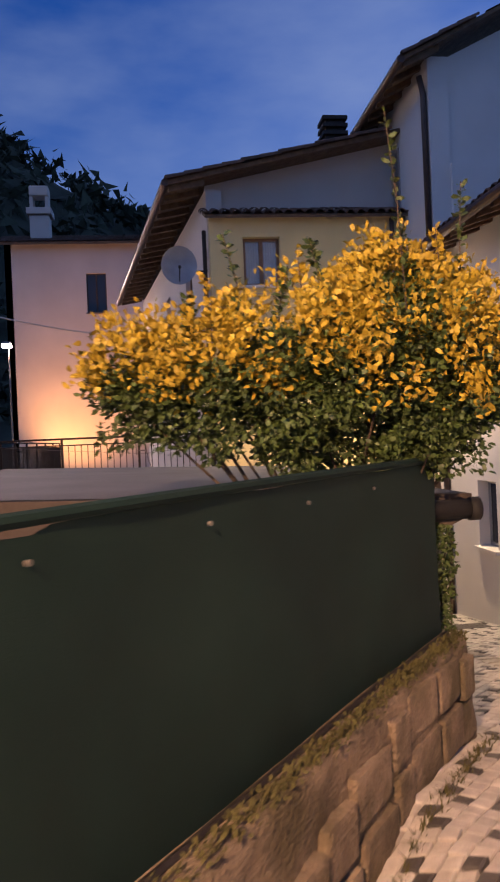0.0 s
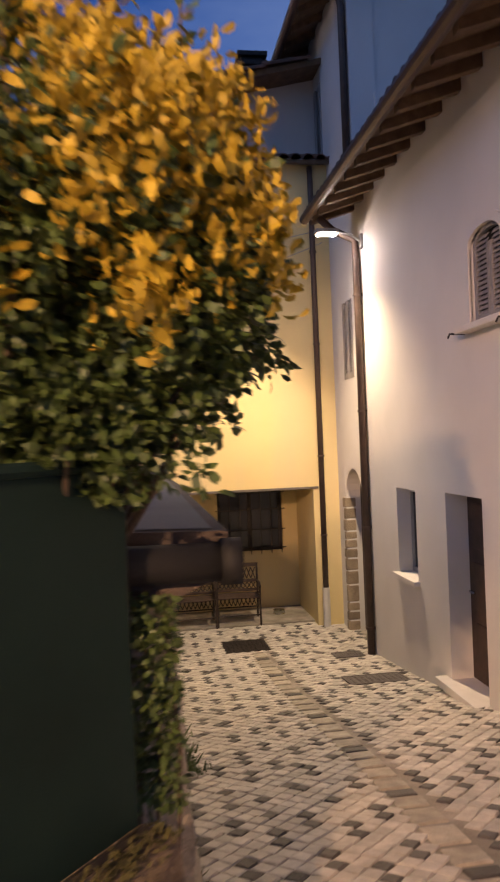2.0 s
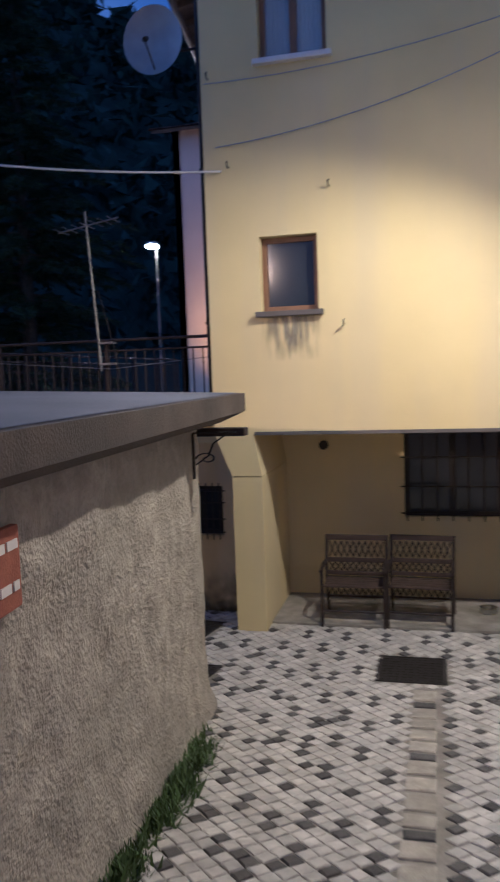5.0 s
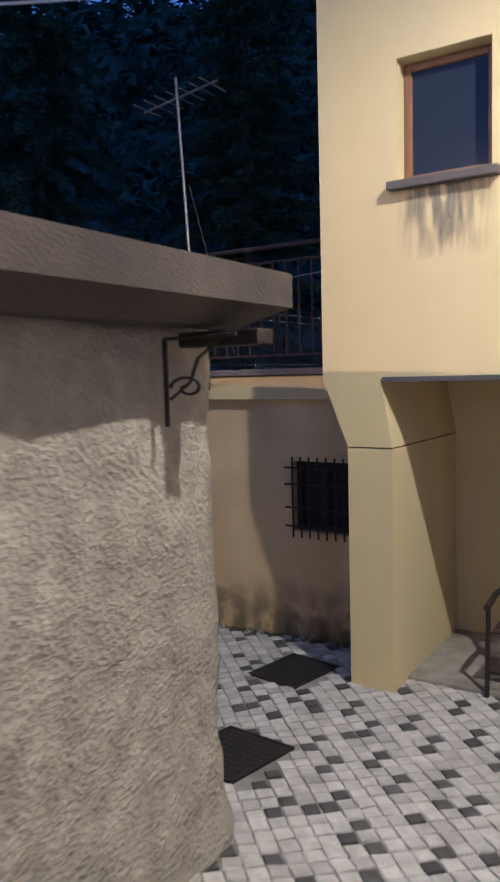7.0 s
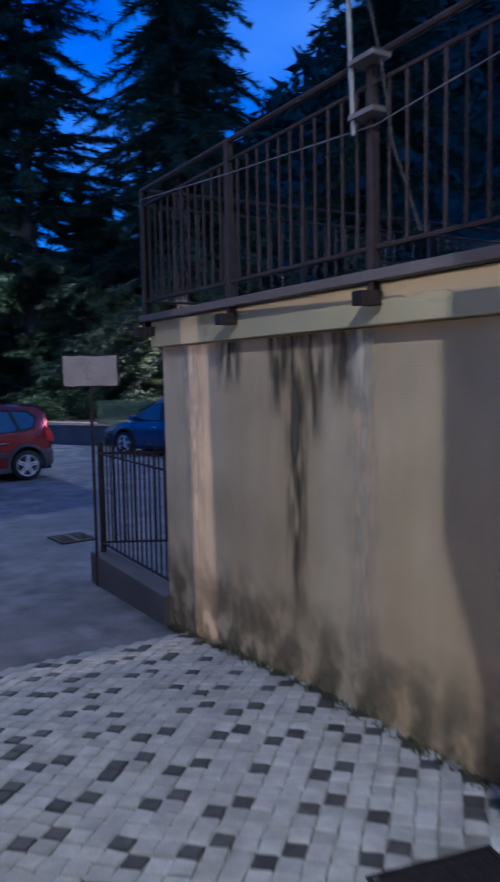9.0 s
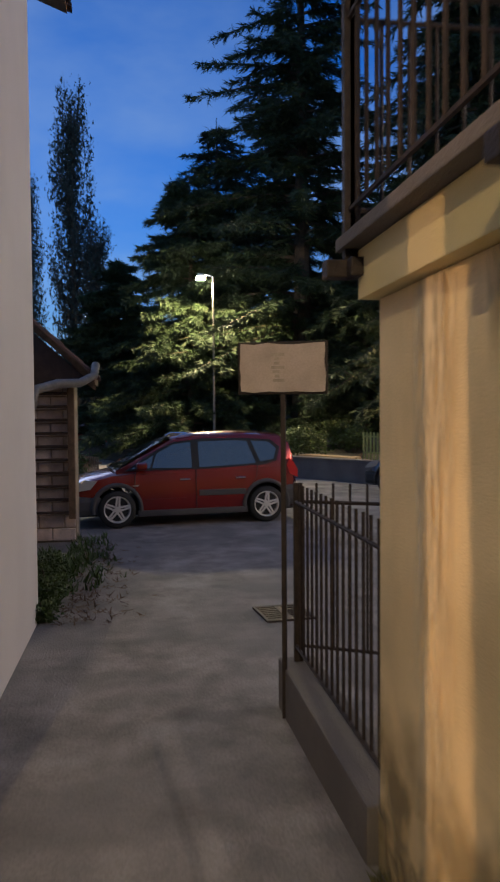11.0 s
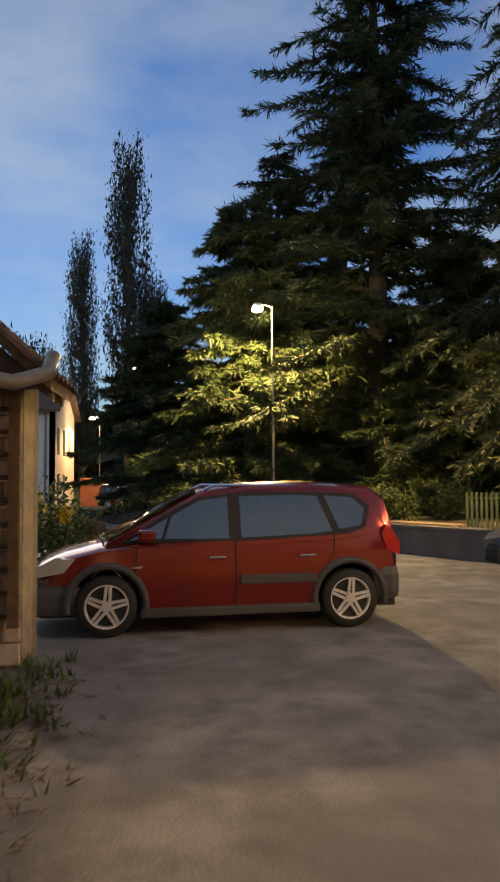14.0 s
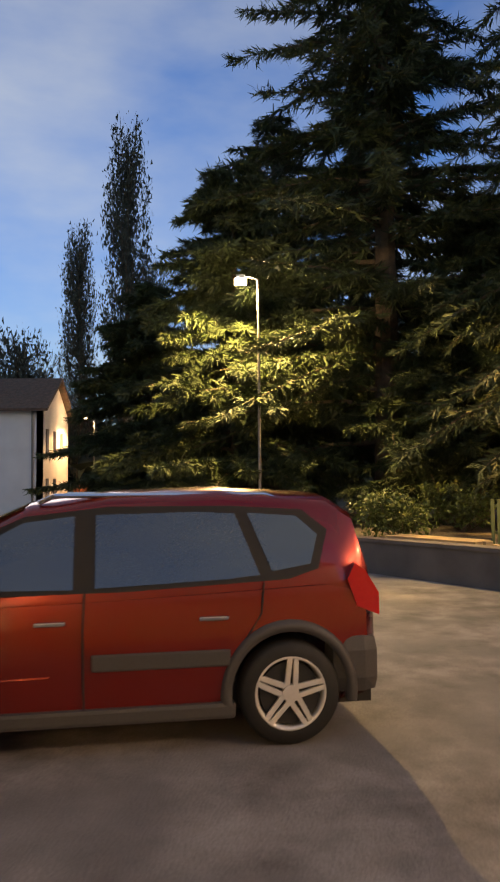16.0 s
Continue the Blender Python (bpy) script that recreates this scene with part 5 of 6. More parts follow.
# ---- trees ----
def conifer_meshes(seed, h, radius, droop, density=1.0):
    rng = random.Random(seed)
    wood = bmesh.new()
    tube(wood, [(0, 0, 0), (0.03 * h * 0.1, 0, h * 0.3), (0, 0.02, h * 0.7), (0, 0, h)], 0.018 * h, 9, 0.02)
    vs, fs = [], []
    z = h * 0.10
    while z < h * 0.985:
        k = 1 - z / h
        for _ in range(rng.randint(4, 6)):
            a = rng.uniform(0, 2 * math.pi)
            length = radius * (k ** 0.65) * rng.uniform(0.55, 1.12) + 0.25
            d = Vector((math.cos(a), math.sin(a), 0))
            side = Vector((-d.y, d.x, 0))
            lift = rng.uniform(-0.05, 0.25)
            pts = [Vector((0, 0, z)) + d * (length * s) + Vector((0, 0, length * (lift * s - droop * s * s + 0.12 * s ** 4))) for s in (0, 0.25, 0.5, 0.75, 1.0)]
            tube(wood, pts, 0.02 + 0.012 * length, 4, 0.008)
            n = int(length * 40 * density) + 6
            for _ in range(n):
                s = rng.uniform(0.12, 1.0)
                i = min(3, int(s * 4))
                p = pts[i].lerp(pts[i + 1], s * 4 - i)
                t = rng.uniform(0.18, 0.55) * (1.2 - 0.5 * s)
                dd = (d * rng.uniform(0.2, 0.9) + side * rng.uniform(-1, 1) + Vector((0, 0, rng.uniform(-0.9, 0.1)))).normalized()
                w = dd.cross(Vector((rng.gauss(0, 1), rng.gauss(0, 1), rng.gauss(0, 1)))).normalized() * t * 0.15
                for q in range(5):
                    o = p + dd * (t * 0.2 * q)
                    e = (dd + Vector((rng.gauss(0, 0.5), rng.gauss(0, 0.5), rng.gauss(0, 0.4)))).normalized()
                    b = len(vs)
                    vs += [o - w * 0.5, o + w * 0.5, o + e * t * 0.7]
                    fs.append((b, b + 1, b + 2))
        z += h * 0.0165 + 0.1
    me = bpy.data.meshes.new("trunk")
    bmesh.ops.recalc_face_normals(wood, faces=wood.faces)
    wood.to_mesh(me)
    wood.free()
    me.materials.append(M["bark"])
    crown = bpy.data.meshes.new("crown")
    crown.from_pydata([tuple(v) for v in vs], [], fs)
    crown.materials.append(M["needle"])
    return me, crown


def tree(name, meshes, m, scale, label):
    top = thing(name, m, label, "tree")
    for part_name, me in zip(("trunk", "crown"), meshes):
        ob = new(part_name, me)
        ob.parent = top
        ob.scale = scale
    return top


spruce = conifer_meshes(1, 24, 6.6, 0.42)
cedar = conifer_meshes(2, 12, 5.4, 0.36, 3.0)
shaggy = conifer_meshes(3, 22, 6.5, 0.62)
tree("spruce_tree", spruce, pose(-31.0, 20.2, -1.2), (1.12, 1.12, 1), "tall dark spruce with drooping branches")
tree("cedar_tree", cedar, pose(-31.5, 15.6, -1.3, 0, 0, 40), (0.85, 0.85, 0.95), "broad cedar lit by the street lamp")
tree("spruce_tree", spruce, pose(-35.5, 17.2, -1.4, 0, 0, 33), (0.8, 0.8, 0.64), "dark spruce behind the street lamp")
tree("cedar_tree", cedar, pose(-36.0, 12.6, -1.5, 0, 0, 160), (0.8, 0.8, 0.75), "low dark cedar beside the road")
tree("cedar_tree", cedar, pose(-29.5, 22.5, -1.2, 0, 0, 250), (0.8, 0.8, 0.8), "low dark cedar behind the garden wall")
tree("spruce_tree", shaggy, pose(-25.5, 24.8, -1.2, 0, 0, 60), (0.95, 0.95, 1.0), "tall dark spruce with hanging twigs")
tree("spruce_tree", spruce, pose(-33.5, 29.0, -1.2, 0, 0, 200), (1, 1, 0.95), "tall dark spruce with drooping branches")
tree("spruce_tree", shaggy, pose(-29.0, 27.6, -1.2, 0, 0, 15), (0.95, 0.95, 1.0), "tall dark spruce with hanging twigs")
tree("spruce_tree", shaggy, pose(-22.0, 32.0, -1.2, 0, 0, 120), (1, 1, 1.0), "tall dark spruce with hanging twigs")
tree("spruce_tree", spruce, pose(-14.5, 37.0, -1.2, 0, 0, 300), (1, 1, 0.9), "tall dark spruce with drooping branches")
tree("spruce_tree", spruce, pose(-41.0, 21.0, -1.2, 0, 0, 90), (0.9, 0.9, 0.8), "dark spruce behind the others")


def poplar_meshes(seed, h, radius, bare=0.0):
    rng = random.Random(seed)
    wood = bmesh.new()
    tube(wood, [(0, 0, 0), (0.1, 0, h * 0.5), (0, 0, h)], 0.014 * h, 7, 0.03)
    vs, fs = [], []
    for i in range(150):
        z = h * (0.12 + 0.8 * i / 150)
        a = rng.uniform(0, 6.28)
        t = z / h
        r = radius * math.sin(math.pi * min(1, (t + 0.08) * 0.93)) ** 0.6 * rng.uniform(0.6, 1.15)
        d = Vector((math.cos(a), math.sin(a), 0))
        pts = [Vector((0, 0, z)), Vector((0, 0, z)) + d * r * 0.7 + Vector((0, 0, h * 0.05)), Vector((0, 0, z)) + d * r + Vector((0, 0, h * 0.15))]
        tube(wood, pts, 0.06, 4, 0.015)
        for _ in range(int(90 * (1 - bare))):
            s = rng.random()
            p = pts[0].lerp(pts[1], s * 2) if s < 0.5 else pts[1].lerp(pts[2], s * 2 - 1)
            p = p + Vector((rng.gauss(0, 0.25), rng.gauss(0, 0.25), rng.gauss(0, 0.4)))
            b = len(vs)
            for _ in range(3):
                vs.append(p + Vector((rng.gauss(0, 0.07), rng.gauss(0, 0.07), rng.gauss(0, 0.17))))
            fs.append((b, b + 1, b + 2))
    me = bpy.data.meshes.new("trunk")
    wood.to_mesh(me)
    wood.free()
    me.materials.append(M["bark"])
    crown = bpy.data.meshes.new("crown")
    crown.from_pydata([tuple(v) for v in vs], [], fs)
    crown.materials.append(M["poplar"])
    return me, crown


poplar = poplar_meshes(4, 26, 1.9)
tree("poplar_tree", poplar, pose(-62.0, 8.6, -1.7), (1, 1, 1.02), "tall slender poplar against the dusk sky")
tree("poplar_tree", poplar, pose(-63.0, 5.0, -1.7, 0, 0, 130), (0.75, 0.75, 0.76), "slender poplar against the dusk sky")
tree("poplar_tree", poplar, pose(-61.0, 10.6, -1.7, 0, 0, 70), (0.8, 0.8, 0.62), "slender poplar against the dusk sky")
round_tree = poplar_meshes(7, 11, 3.6, 0.55)
tree("bare_tree", round_tree, pose(-60.0, 1.8, -1.7), (1, 1, 1.05), "half-bare round tree behind the far house")
tree("bare_tree", round_tree, pose(-70.0, -1.5, -1.7, 0, 0, 90), (1.2, 1.2, 1.0), "half-bare round tree behind the far house")
tree("bare_tree", round_tree, pose(-58.0, 13.5, -1.7, 0, 0, 40), (1.2, 1.2, 0.9), "dark leafy tree behind the road")

# ---- hedges and garden planting ----
bush("hedge_bush", pose(-18.2, 10.6, -1.7), [(0, 0, 0.9, 0.8, 1.1), (0.3, 1.0, 0.8, 0.7, 1.1), (-1.4, 0.2, 1.0, 0.9, 1.1), (-0.9, -1.2, 1.2, 1.1, 1.1), (0.2, -1.6, 1.1, 1.0, 1.1)], 9000, 0.09, "leafy green hedge bush beside the parked car", 0.06, 41)
bush("hedge_bush", pose(-21.5, 7.6, -1.7), [(0, 0, 1.3, 1.2, 1.1), (1.4, -0.8, 1.5, 1.2, 1.1), (-1.5, 0.4, 1.3, 1.1, 1.1)], 6000, 0.11, "tall dark hedge bush", 0.0, 43)
for i, (x, y, s) in enumerate(((-25.0, 18.6, 0.9), (-22.2, 21.6, 1.0), (-19.0, 23.2, 1.2), (-15.5, 25.5, 1.3), (-27.0, 20.5, 1.1), (-23.0, 24.5, 1.5))):
    bush("garden_bush", pose(x, y, -1.3), [(0, 0, 0.7 * s, 0.7 * s, 1.0), (0.7 * s, 0.5 * s, 0.6 * s, 0.6 * s, 1.0), (-0.6 * s, 0.4 * s, 0.8 * s, 0.6 * s, 1.0)], 2600, 0.11, "dark evergreen bush behind the garden wall", 0.0, 50 + i)
tagged(part("ground_garden", B(-40, -14.0, 0.35, 22, -2.0, 0.0), M["soil"], None), "raised dark garden soil behind the low wall", "ground", kind="structure").matrix_world = pose(-6.0, 27.3, -1.25, 0, 0, 30.5)


def tufts(name, count, area, size, mat, label, seed, up=1.0):
    rng = random.Random(seed)
    vs, fs = [], []
    for _ in range(count):
        x, y = area(rng)
        z = ground_z(x, y)
        for _ in range(5):
            s = size * rng.uniform(0.4, 1.3)
            d = Vector((rng.gauss(0, 0.5), rng.gauss(0, 0.5), up)).normalized()
            w = Vector((d.y, -d.x, rng.gauss(0, 0.2))).normalized() * s * 0.12
            p = Vector((x + rng.gauss(0, 0.02), y + rng.gauss(0, 0.02), z))
            b = len(vs)
            vs += [p - w, p + w, p + d * s + Vector((d.x, d.y, -0.2)) * s * 0.3]
            fs.append((b, b + 1, b + 2))
    return tagged(raw(name, vs, fs, M[mat]), label, "weeds", kind="stuff")


def shed_foot(rng):
    y = rng.choice((7.5, 7.9, 8.2, 8.7, 9.0, 9.15, 9.6, 10.0, 10.1, 10.45, 10.7)) + rng.gauss(0, 0.12)
    return 1.74 - 0.08 * (y - 8.5) + 0.10 + abs(rng.gauss(0, 0.07)), y


tufts("wall_weeds", 620, shed_foot, 0.10, "grass", "green weeds and moss at the foot of the rough wall", 61)
tufts("wall_weeds", 500, lambda r: (1.95 - 0.06 * abs(r.gauss(0, 1)), r.uniform(4.8, 8.0)), 0.05, "moss", "low moss along the wall foot", 62)
tufts("passage_weeds", 420, lambda r: (r.triangular(-11.2, -7.4, -8.4), 12.0 + abs(r.gauss(0, 0.22))), 0.17, "grass", "dark green weeds against the stone wall", 63)
tufts("passage_weeds", 160, lambda r: (r.uniform(-12.2, -8.5), 12.3 + abs(r.gauss(0, 0.3))), 0.12, "grass", "scattered weeds along the stone wall", 64)
tufts("fallen_leaves", 260, lambda r: (r.uniform(-11.5, -7.2), 12.5 + abs(r.gauss(0, 0.32))), 0.07, "dead", "brown fallen leaves on the asphalt edge", 65, 0.2)
tufts("terrace_weeds", 420, lambda r: (r.uniform(-3.0, 1.1), 14.17 - abs(r.gauss(0, 0.02))), 0.05, "moss", "low moss along the ochre wall foot", 66)
tufts("plinth_moss", 300, lambda r: (lambda t: (-0.3 + 2.0 * t + 0.28, 1.95 + 2.65 * t - 0.16))(r.random()), 0.05, "moss", "moss along the plinth foot", 67)


bush("weed_clump", pose(-8.0, 12.28, -1.7), [(0, 0, 0.16, 0.26, 0.9), (-0.9, -0.06, 0.14, 0.24, 0.9), (0.55, 0.06, 0.08, 0.18, 0.8), (-1.7, -0.1, 0.1, 0.2, 0.8)], 3200, 0.05, "low dark green weeds clumped at the wall foot", 0.0, 81)


# ---- vehicles ----
def loft(bm, rings):
    vv = [[bm.verts.new(p) for p in r] for r in rings]
    n = len(rings[0])
    for a, b in zip(vv, vv[1:]):
        for j in range(n):
            bm.faces.new((a[j], a[(j + 1) % n], b[(j + 1) % n], b[j]))
    bm.faces.new(vv[0][::-1])
    bm.faces.new(vv[-1])


def wheel(top, x, y, r, side):
    w = part("wheel", T([(x, y - side * 0.17, r), (x, y - side * 0.02, r)], r * 0.60, 20), M["black"], top)
    bm = bmesh.new()
    n = 40
    prof = [(r * 0.70, 0.0), (r * 0.93, 0.005), (r, -0.03), (r, -0.15), (r * 0.9, -0.18), (r * 0.66, -0.17)]
    rows = [[bm.verts.new((x + q * math.cos(a), y + side * d, r + q * math.sin(a))) for q, d in prof] for a in (2 * math.pi * k / n for k in range(n))]
    for i in range(n):
        for j in range(len(prof) - 1):
            bm.faces.new((rows[i][j], rows[(i + 1) % n][j], rows[(i + 1) % n][j + 1], rows[i][j + 1]))
    part("tyre", bm, M["black"], w, "black rubber tyre", True)
    bm = bmesh.new()
    rows = [[bm.verts.new((x + q * math.cos(a), y + side * d, r + q * math.sin(a))) for q, d in ((r * 0.71, 0.004), (r * 0.67, 0.008), (r * 0.64, -0.02), (r * 0.63, -0.12))] for a in (2 * math.pi * k / n for k in range(n))]
    for i in range(n):
        for j in range(3):
            bm.faces.new((rows[i][j], rows[(i + 1) % n][j], rows[(i + 1) % n][j + 1], rows[i][j + 1]))
    part("rim", bm, M["alloy"], w, "silver alloy rim", True)
    for k in range(5):
        for s in (-0.13, 0.13):
            a = 2 * math.pi * k / 5 + 0.4
            m = Matrix.Translation((x, y + side * 0.0, r)) @ Matrix.Rotation(-a, 4, "Y")
            part("spoke", B(r * 0.08, r * 0.66, -0.018, 0.006, -0.016, 0.016, 0.004, m @ Matrix.Rotation(s * 0.35, 4, "Y") @ Matrix.Translation((0, 0, s * 0.22))), M["alloy"], w)
    part("hub", T([(x, y - side * 0.03, r), (x, y + side * 0.012, r)], r * 0.17, 14), M["alloy"], w)


def car(m, paint, label, full=True, cladding=True):
    top = thing("parked_car", m, label, "car")
    R = 0.315
    ax = 1.29
    stations = [(-1.88, 0.42, 0.74, 0.58), (-1.87, 0.32, 0.98, 0.74), (-1.80, 0.24, 1.00, 0.82), (-1.45, 0.20, 0.99, 0.855), (-0.9, 0.19, 0.965, 0.865), (0.0, 0.19, 0.93, 0.865), (0.7, 0.19, 0.91, 0.865), (1.05, 0.19, 0.93, 0.86), (1.35, 0.20, 0.90, 0.85), (1.7, 0.21, 0.82, 0.82), (1.95, 0.24, 0.72, 0.74), (2.08, 0.30, 0.62, 0.60), (2.13, 0.38, 0.52, 0.45)]
    rings = []
    for x, lo, hi, w in stations:
        half = [(0.0, lo), (w * 0.86, lo), (w * 0.985, lo + 0.09), (w, lo + (hi - lo) * 0.42), (w * 0.985, lo + (hi - lo) * 0.72), (w * 0.95, hi - 0.035), (w * 0.86, hi), (w * 0.45, hi + 0.03), (0.0, hi + 0.04)]
        rings.append([Vector((x, y, z)) for y, z in half] + [Vector((x, -y, z)) for y, z in half[-2:0:-1]])
    bm = bmesh.new()
    loft(bm, rings)
    body = part("body", bm, M[paint], top, "", True)
    cut = bmesh.new()
    for x in (-ax, ax):
        tube(cut, [(x, -1.2, R + 0.01), (x, 1.2, R + 0.01)], R + 0.055, 32)
    tool = part("arch_cutter", cut, M[paint])
    mod = body.modifiers.new("arches", "BOOLEAN")
    mod.operation, mod.object, mod.solver = "DIFFERENCE", tool, "EXACT"
    bpy.context.view_layer.update()
    # the cut is made on the mesh itself, in the car's own space
    body.parent = None
    body.matrix_world = Matrix()
    bpy.context.view_layer.update()
    cut_mesh = bpy.data.meshes.new_from_object(body.evaluated_get(bpy.context.evaluated_depsgraph_get()))
    body.modifiers.clear()
    body.data = cut_mesh
    body.parent = top
    bpy.data.objects.remove(tool)
    for f in cut_mesh.polygons:
        f.use_smooth = True
    cut_mesh.set_sharp_from_angle(angle=radians(40))
    # cabin: pillars and roof
    cab = [(-1.84, 0.985, 0.10, 0.76, 0.68), (-1.76, 0.985, 0.42, 0.79, 0.63), (-1.60, 0.98, 0.53, 0.80, 0.60), (-0.9, 0.95, 0.605, 0.815, 0.615), (-0.2, 0.92, 0.615, 0.82, 0.62), (0.30, 0.91, 0.565, 0.82, 0.61), (0.62, 0.91, 0.42, 0.82, 0.635), (0.95, 0.92, 0.22, 0.80, 0.68), (1.30, 0.92, 0.0, 0.74, 0.70)]
    rings = []
    for x, base, up, wb, wt in cab:
        half = [(0.0, base - 0.06), (wb, base - 0.06), (wb, base), (wb + (wt - wb) * 0.92, base + max(up, 0.02) * 0.9), (wt * 0.9, base + max(up, 0.02)), (wt * 0.5, base + max(up, 0.02) + 0.022), (0.0, base + max(up, 0.02) + 0.03)]
        rings.append([Vector((x, y, z)) for y, z in half] + [Vector((x, -y, z)) for y, z in half[-2:0:-1]])
    bm = bmesh.new()
    loft(bm, rings)
    ob = part("roof_shell", bm, M[paint], top, "", True)
    ob.data.set_sharp_from_angle(angle=radians(35))

    def side_y(z):
        return 0.822 + (0.632 - 0.822) * (z - 0.92) / 0.55

    def overlay(name, outline, mat, lift, label_text="", depth=0.012):
        for s in (-1, 1):
            b = bmesh.new()
            a = [b.verts.new((x, s * (side_y(z) + lift), z)) for x, z in outline]
            c = [b.verts.new((x, s * (side_y(z) + lift - depth), z)) for x, z in outline]
            b.faces.new(a)
            b.faces.new(c)
            for i in range(len(a)):
                j = (i + 1) % len(a)
                b.faces.new((a[i], a[j], c[j], c[i]))
            part(name, b, M[mat], top, label_text)

    overlay("window_surround", [(1.16, 0.945), (0.62, 1.27), (0.32, 1.41), (-0.2, 1.465), (-0.95, 1.46), (-1.42, 1.43), (-1.58, 1.30), (-1.5, 1.06), (-1.3, 1.0), (-0.3, 0.955)], "black", 0.008)
    overlay("side_window", [(0.70, 0.985), (0.62, 1.22), (0.32, 1.375), (0.02, 1.41), (0.02, 0.975)], "carwin", 0.014, "dark reflecting side window")
    overlay("side_window", [(-0.11, 0.98), (-0.11, 1.415), (-0.75, 1.425), (-0.98, 1.41), (-1.12, 1.03), (-0.9, 1.01)], "carwin", 0.014, "dark reflecting side window")
    overlay("side_window", [(-1.2, 1.05), (-1.06, 1.415), (-1.38, 1.39), (-1.51, 1.27), (-1.45, 1.09)], "carwin", 0.014, "dark reflecting rear quarter window")
    overlay("side_window", [(1.06, 0.975), (0.66, 1.2), (0.735, 0.985)], "carwin", 0.014, "small front quarter window")
    # windscreen and rear window
    def across(name, rows, mat, lbl=""):
        b = bmesh.new()
        v = [[b.verts.new((x, y * w, z - 0.02 * y * y)) for y in (-1, -0.5, 0, 0.5, 1)] for x, z, w in rows]
        for p, q in zip(v, v[1:]):
            for j in range(4):
                b.faces.new((p[j], p[j + 1], q[j + 1], q[j]))
        r = bmesh.ops.solidify(b, geom=b.faces[:], thickness=0.008)
        part(name, b, M[mat], top, lbl, True)

    across("windscreen", [(1.30, 0.975, 0.66), (0.97, 1.165, 0.635), (0.64, 1.36, 0.60), (0.34, 1.495, 0.55)], "carwin", "sloping windscreen reflecting the sky")
    across("rear_window", [(-1.872, 1.02, 0.60), (-1.79, 1.38, 0.56), (-1.66, 1.505, 0.52)], "carwin", "dark rear window")
    part("bonnet_line", T([(1.32, -0.6, 0.965), (1.36, 0.0, 0.972), (1.32, 0.6, 0.965)], 0.012, 6), M["black"], top)
    trim = "clad" if cladding else "black"
    for s in (-1, 1):
        for x in (-ax, ax):
            b = bmesh.new()
            n = 20
            for i in range(n):
                q = []
                for a in (math.pi * (-0.06 + 1.12 * i / n), math.pi * (-0.06 + 1.12 * (i + 1) / n)):
                    for rr, yy in ((R + 0.055, 0.80), (R + 0.05, 0.885), (R + 0.105, 0.882), (R + 0.12, 0.845)):
                        q.append(b.verts.new((x + rr * math.cos(a), s * yy, R + 0.01 + rr * math.sin(a))))
                for j in range(3):
                    b.faces.new((q[j], q[j + 1], q[j + 5], q[j + 4]))
            bmesh.ops.remove_doubles(b, verts=b.verts[:], dist=0.0005)
            part("wheel_arch", b, M[trim], top, "dark grey plastic arch trim", True)
            wheel(top, x, s * 0.872, R, s)
        part("sill", B(-0.95, 0.95, s * 0.79 if s > 0 else -0.885, 0.885 if s > 0 else -0.79, 0.185, 0.285, 0.025), M[trim], top, "dark grey side sill")
        part("side_moulding", B(-0.92, -0.09, s * 0.86 if s > 0 else -0.885, 0.885 if s > 0 else -0.86, 0.50, 0.60, 0.012), M["clad"], top, "dark rub strip")
        part("door_crease", T([(0.15, s * 0.866, 0.48), (0.85, s * 0.862, 0.47)], 0.006, 6), M[paint], top)
        for x in (0.15, -0.82):
            part("door_handle", B(x - 0.09, x + 0.09, s * 0.845 if s > 0 else -0.885, 0.885 if s > 0 else -0.845, 0.775, 0.80, 0.008), M["chrome"], top, "chrome door handle")
        for x0, pts in ((-0.04, [(-0.05, 0.97), (-0.04, 0.75), (-0.05, 0.28)]), (-1.0, [(-1.14, 0.99), (-1.12, 0.8), (-0.95, 0.55), (-0.9, 0.3)]), (0.95, [(0.98, 0.93), (1.0, 0.7), (0.93, 0.29)])):
            part("door_gap", T([(x, s * (0.868 if z < 0.8 else 0.84 if z < 0.92 else 0.822), z) for x, z in pts], 0.006, 5), M["black"], top)
        part("mirror", B(0.80, 0.98, s * 0.84 if s > 0 else -1.0, 1.0 if s > 0 else -0.84, 0.965, 1.09, 0.035), M[paint], top, "door mirror")
        part("roof_rail", T([(0.25, s * 0.56, 1.49), (0.15, s * 0.56, 1.535), (-1.2, s * 0.555, 1.53), (-1.35, s * 0.555, 1.475)], 0.016, 8), M["chrome"], top, "silver roof rail")
        b = bmesh.new()
        prism(b, [(-1.885, 0.76), (-1.74, 0.82), (-1.68, 0.99), (-1.73, 1.09), (-1.80, 1.04), (-1.885, 0.90)], 0.12, Matrix.Translation((0, 0.695 if s > 0 else -0.815, 0)))
        part("tail_light", b, M["lens_red"], top, "red tail light")
        b = bmesh.new()
        prism(b, [(2.09, 0.60), (1.72, 0.66), (1.60, 0.80), (1.8, 0.80), (1.98, 0.71)], 0.20, Matrix.Translation((0, 0.615 if s > 0 else -0.815, 0)))
        part("headlight", b, M["lens"], top, "clear headlight")
        part("indicator", prism(bmesh.new(), [(1.06, 0.70), (0.92, 0.72), (0.95, 0.69)], 0.012, Matrix.Translation((0, 0.862 if s > 0 else -0.874, 0))), M["lens"], top)
        part("bumper_corner", B(1.52, 2.10, s * 0.6 if s > 0 else -0.845, 0.845 if s > 0 else -0.6, 0.22, 0.54, 0.09), M[trim], top)
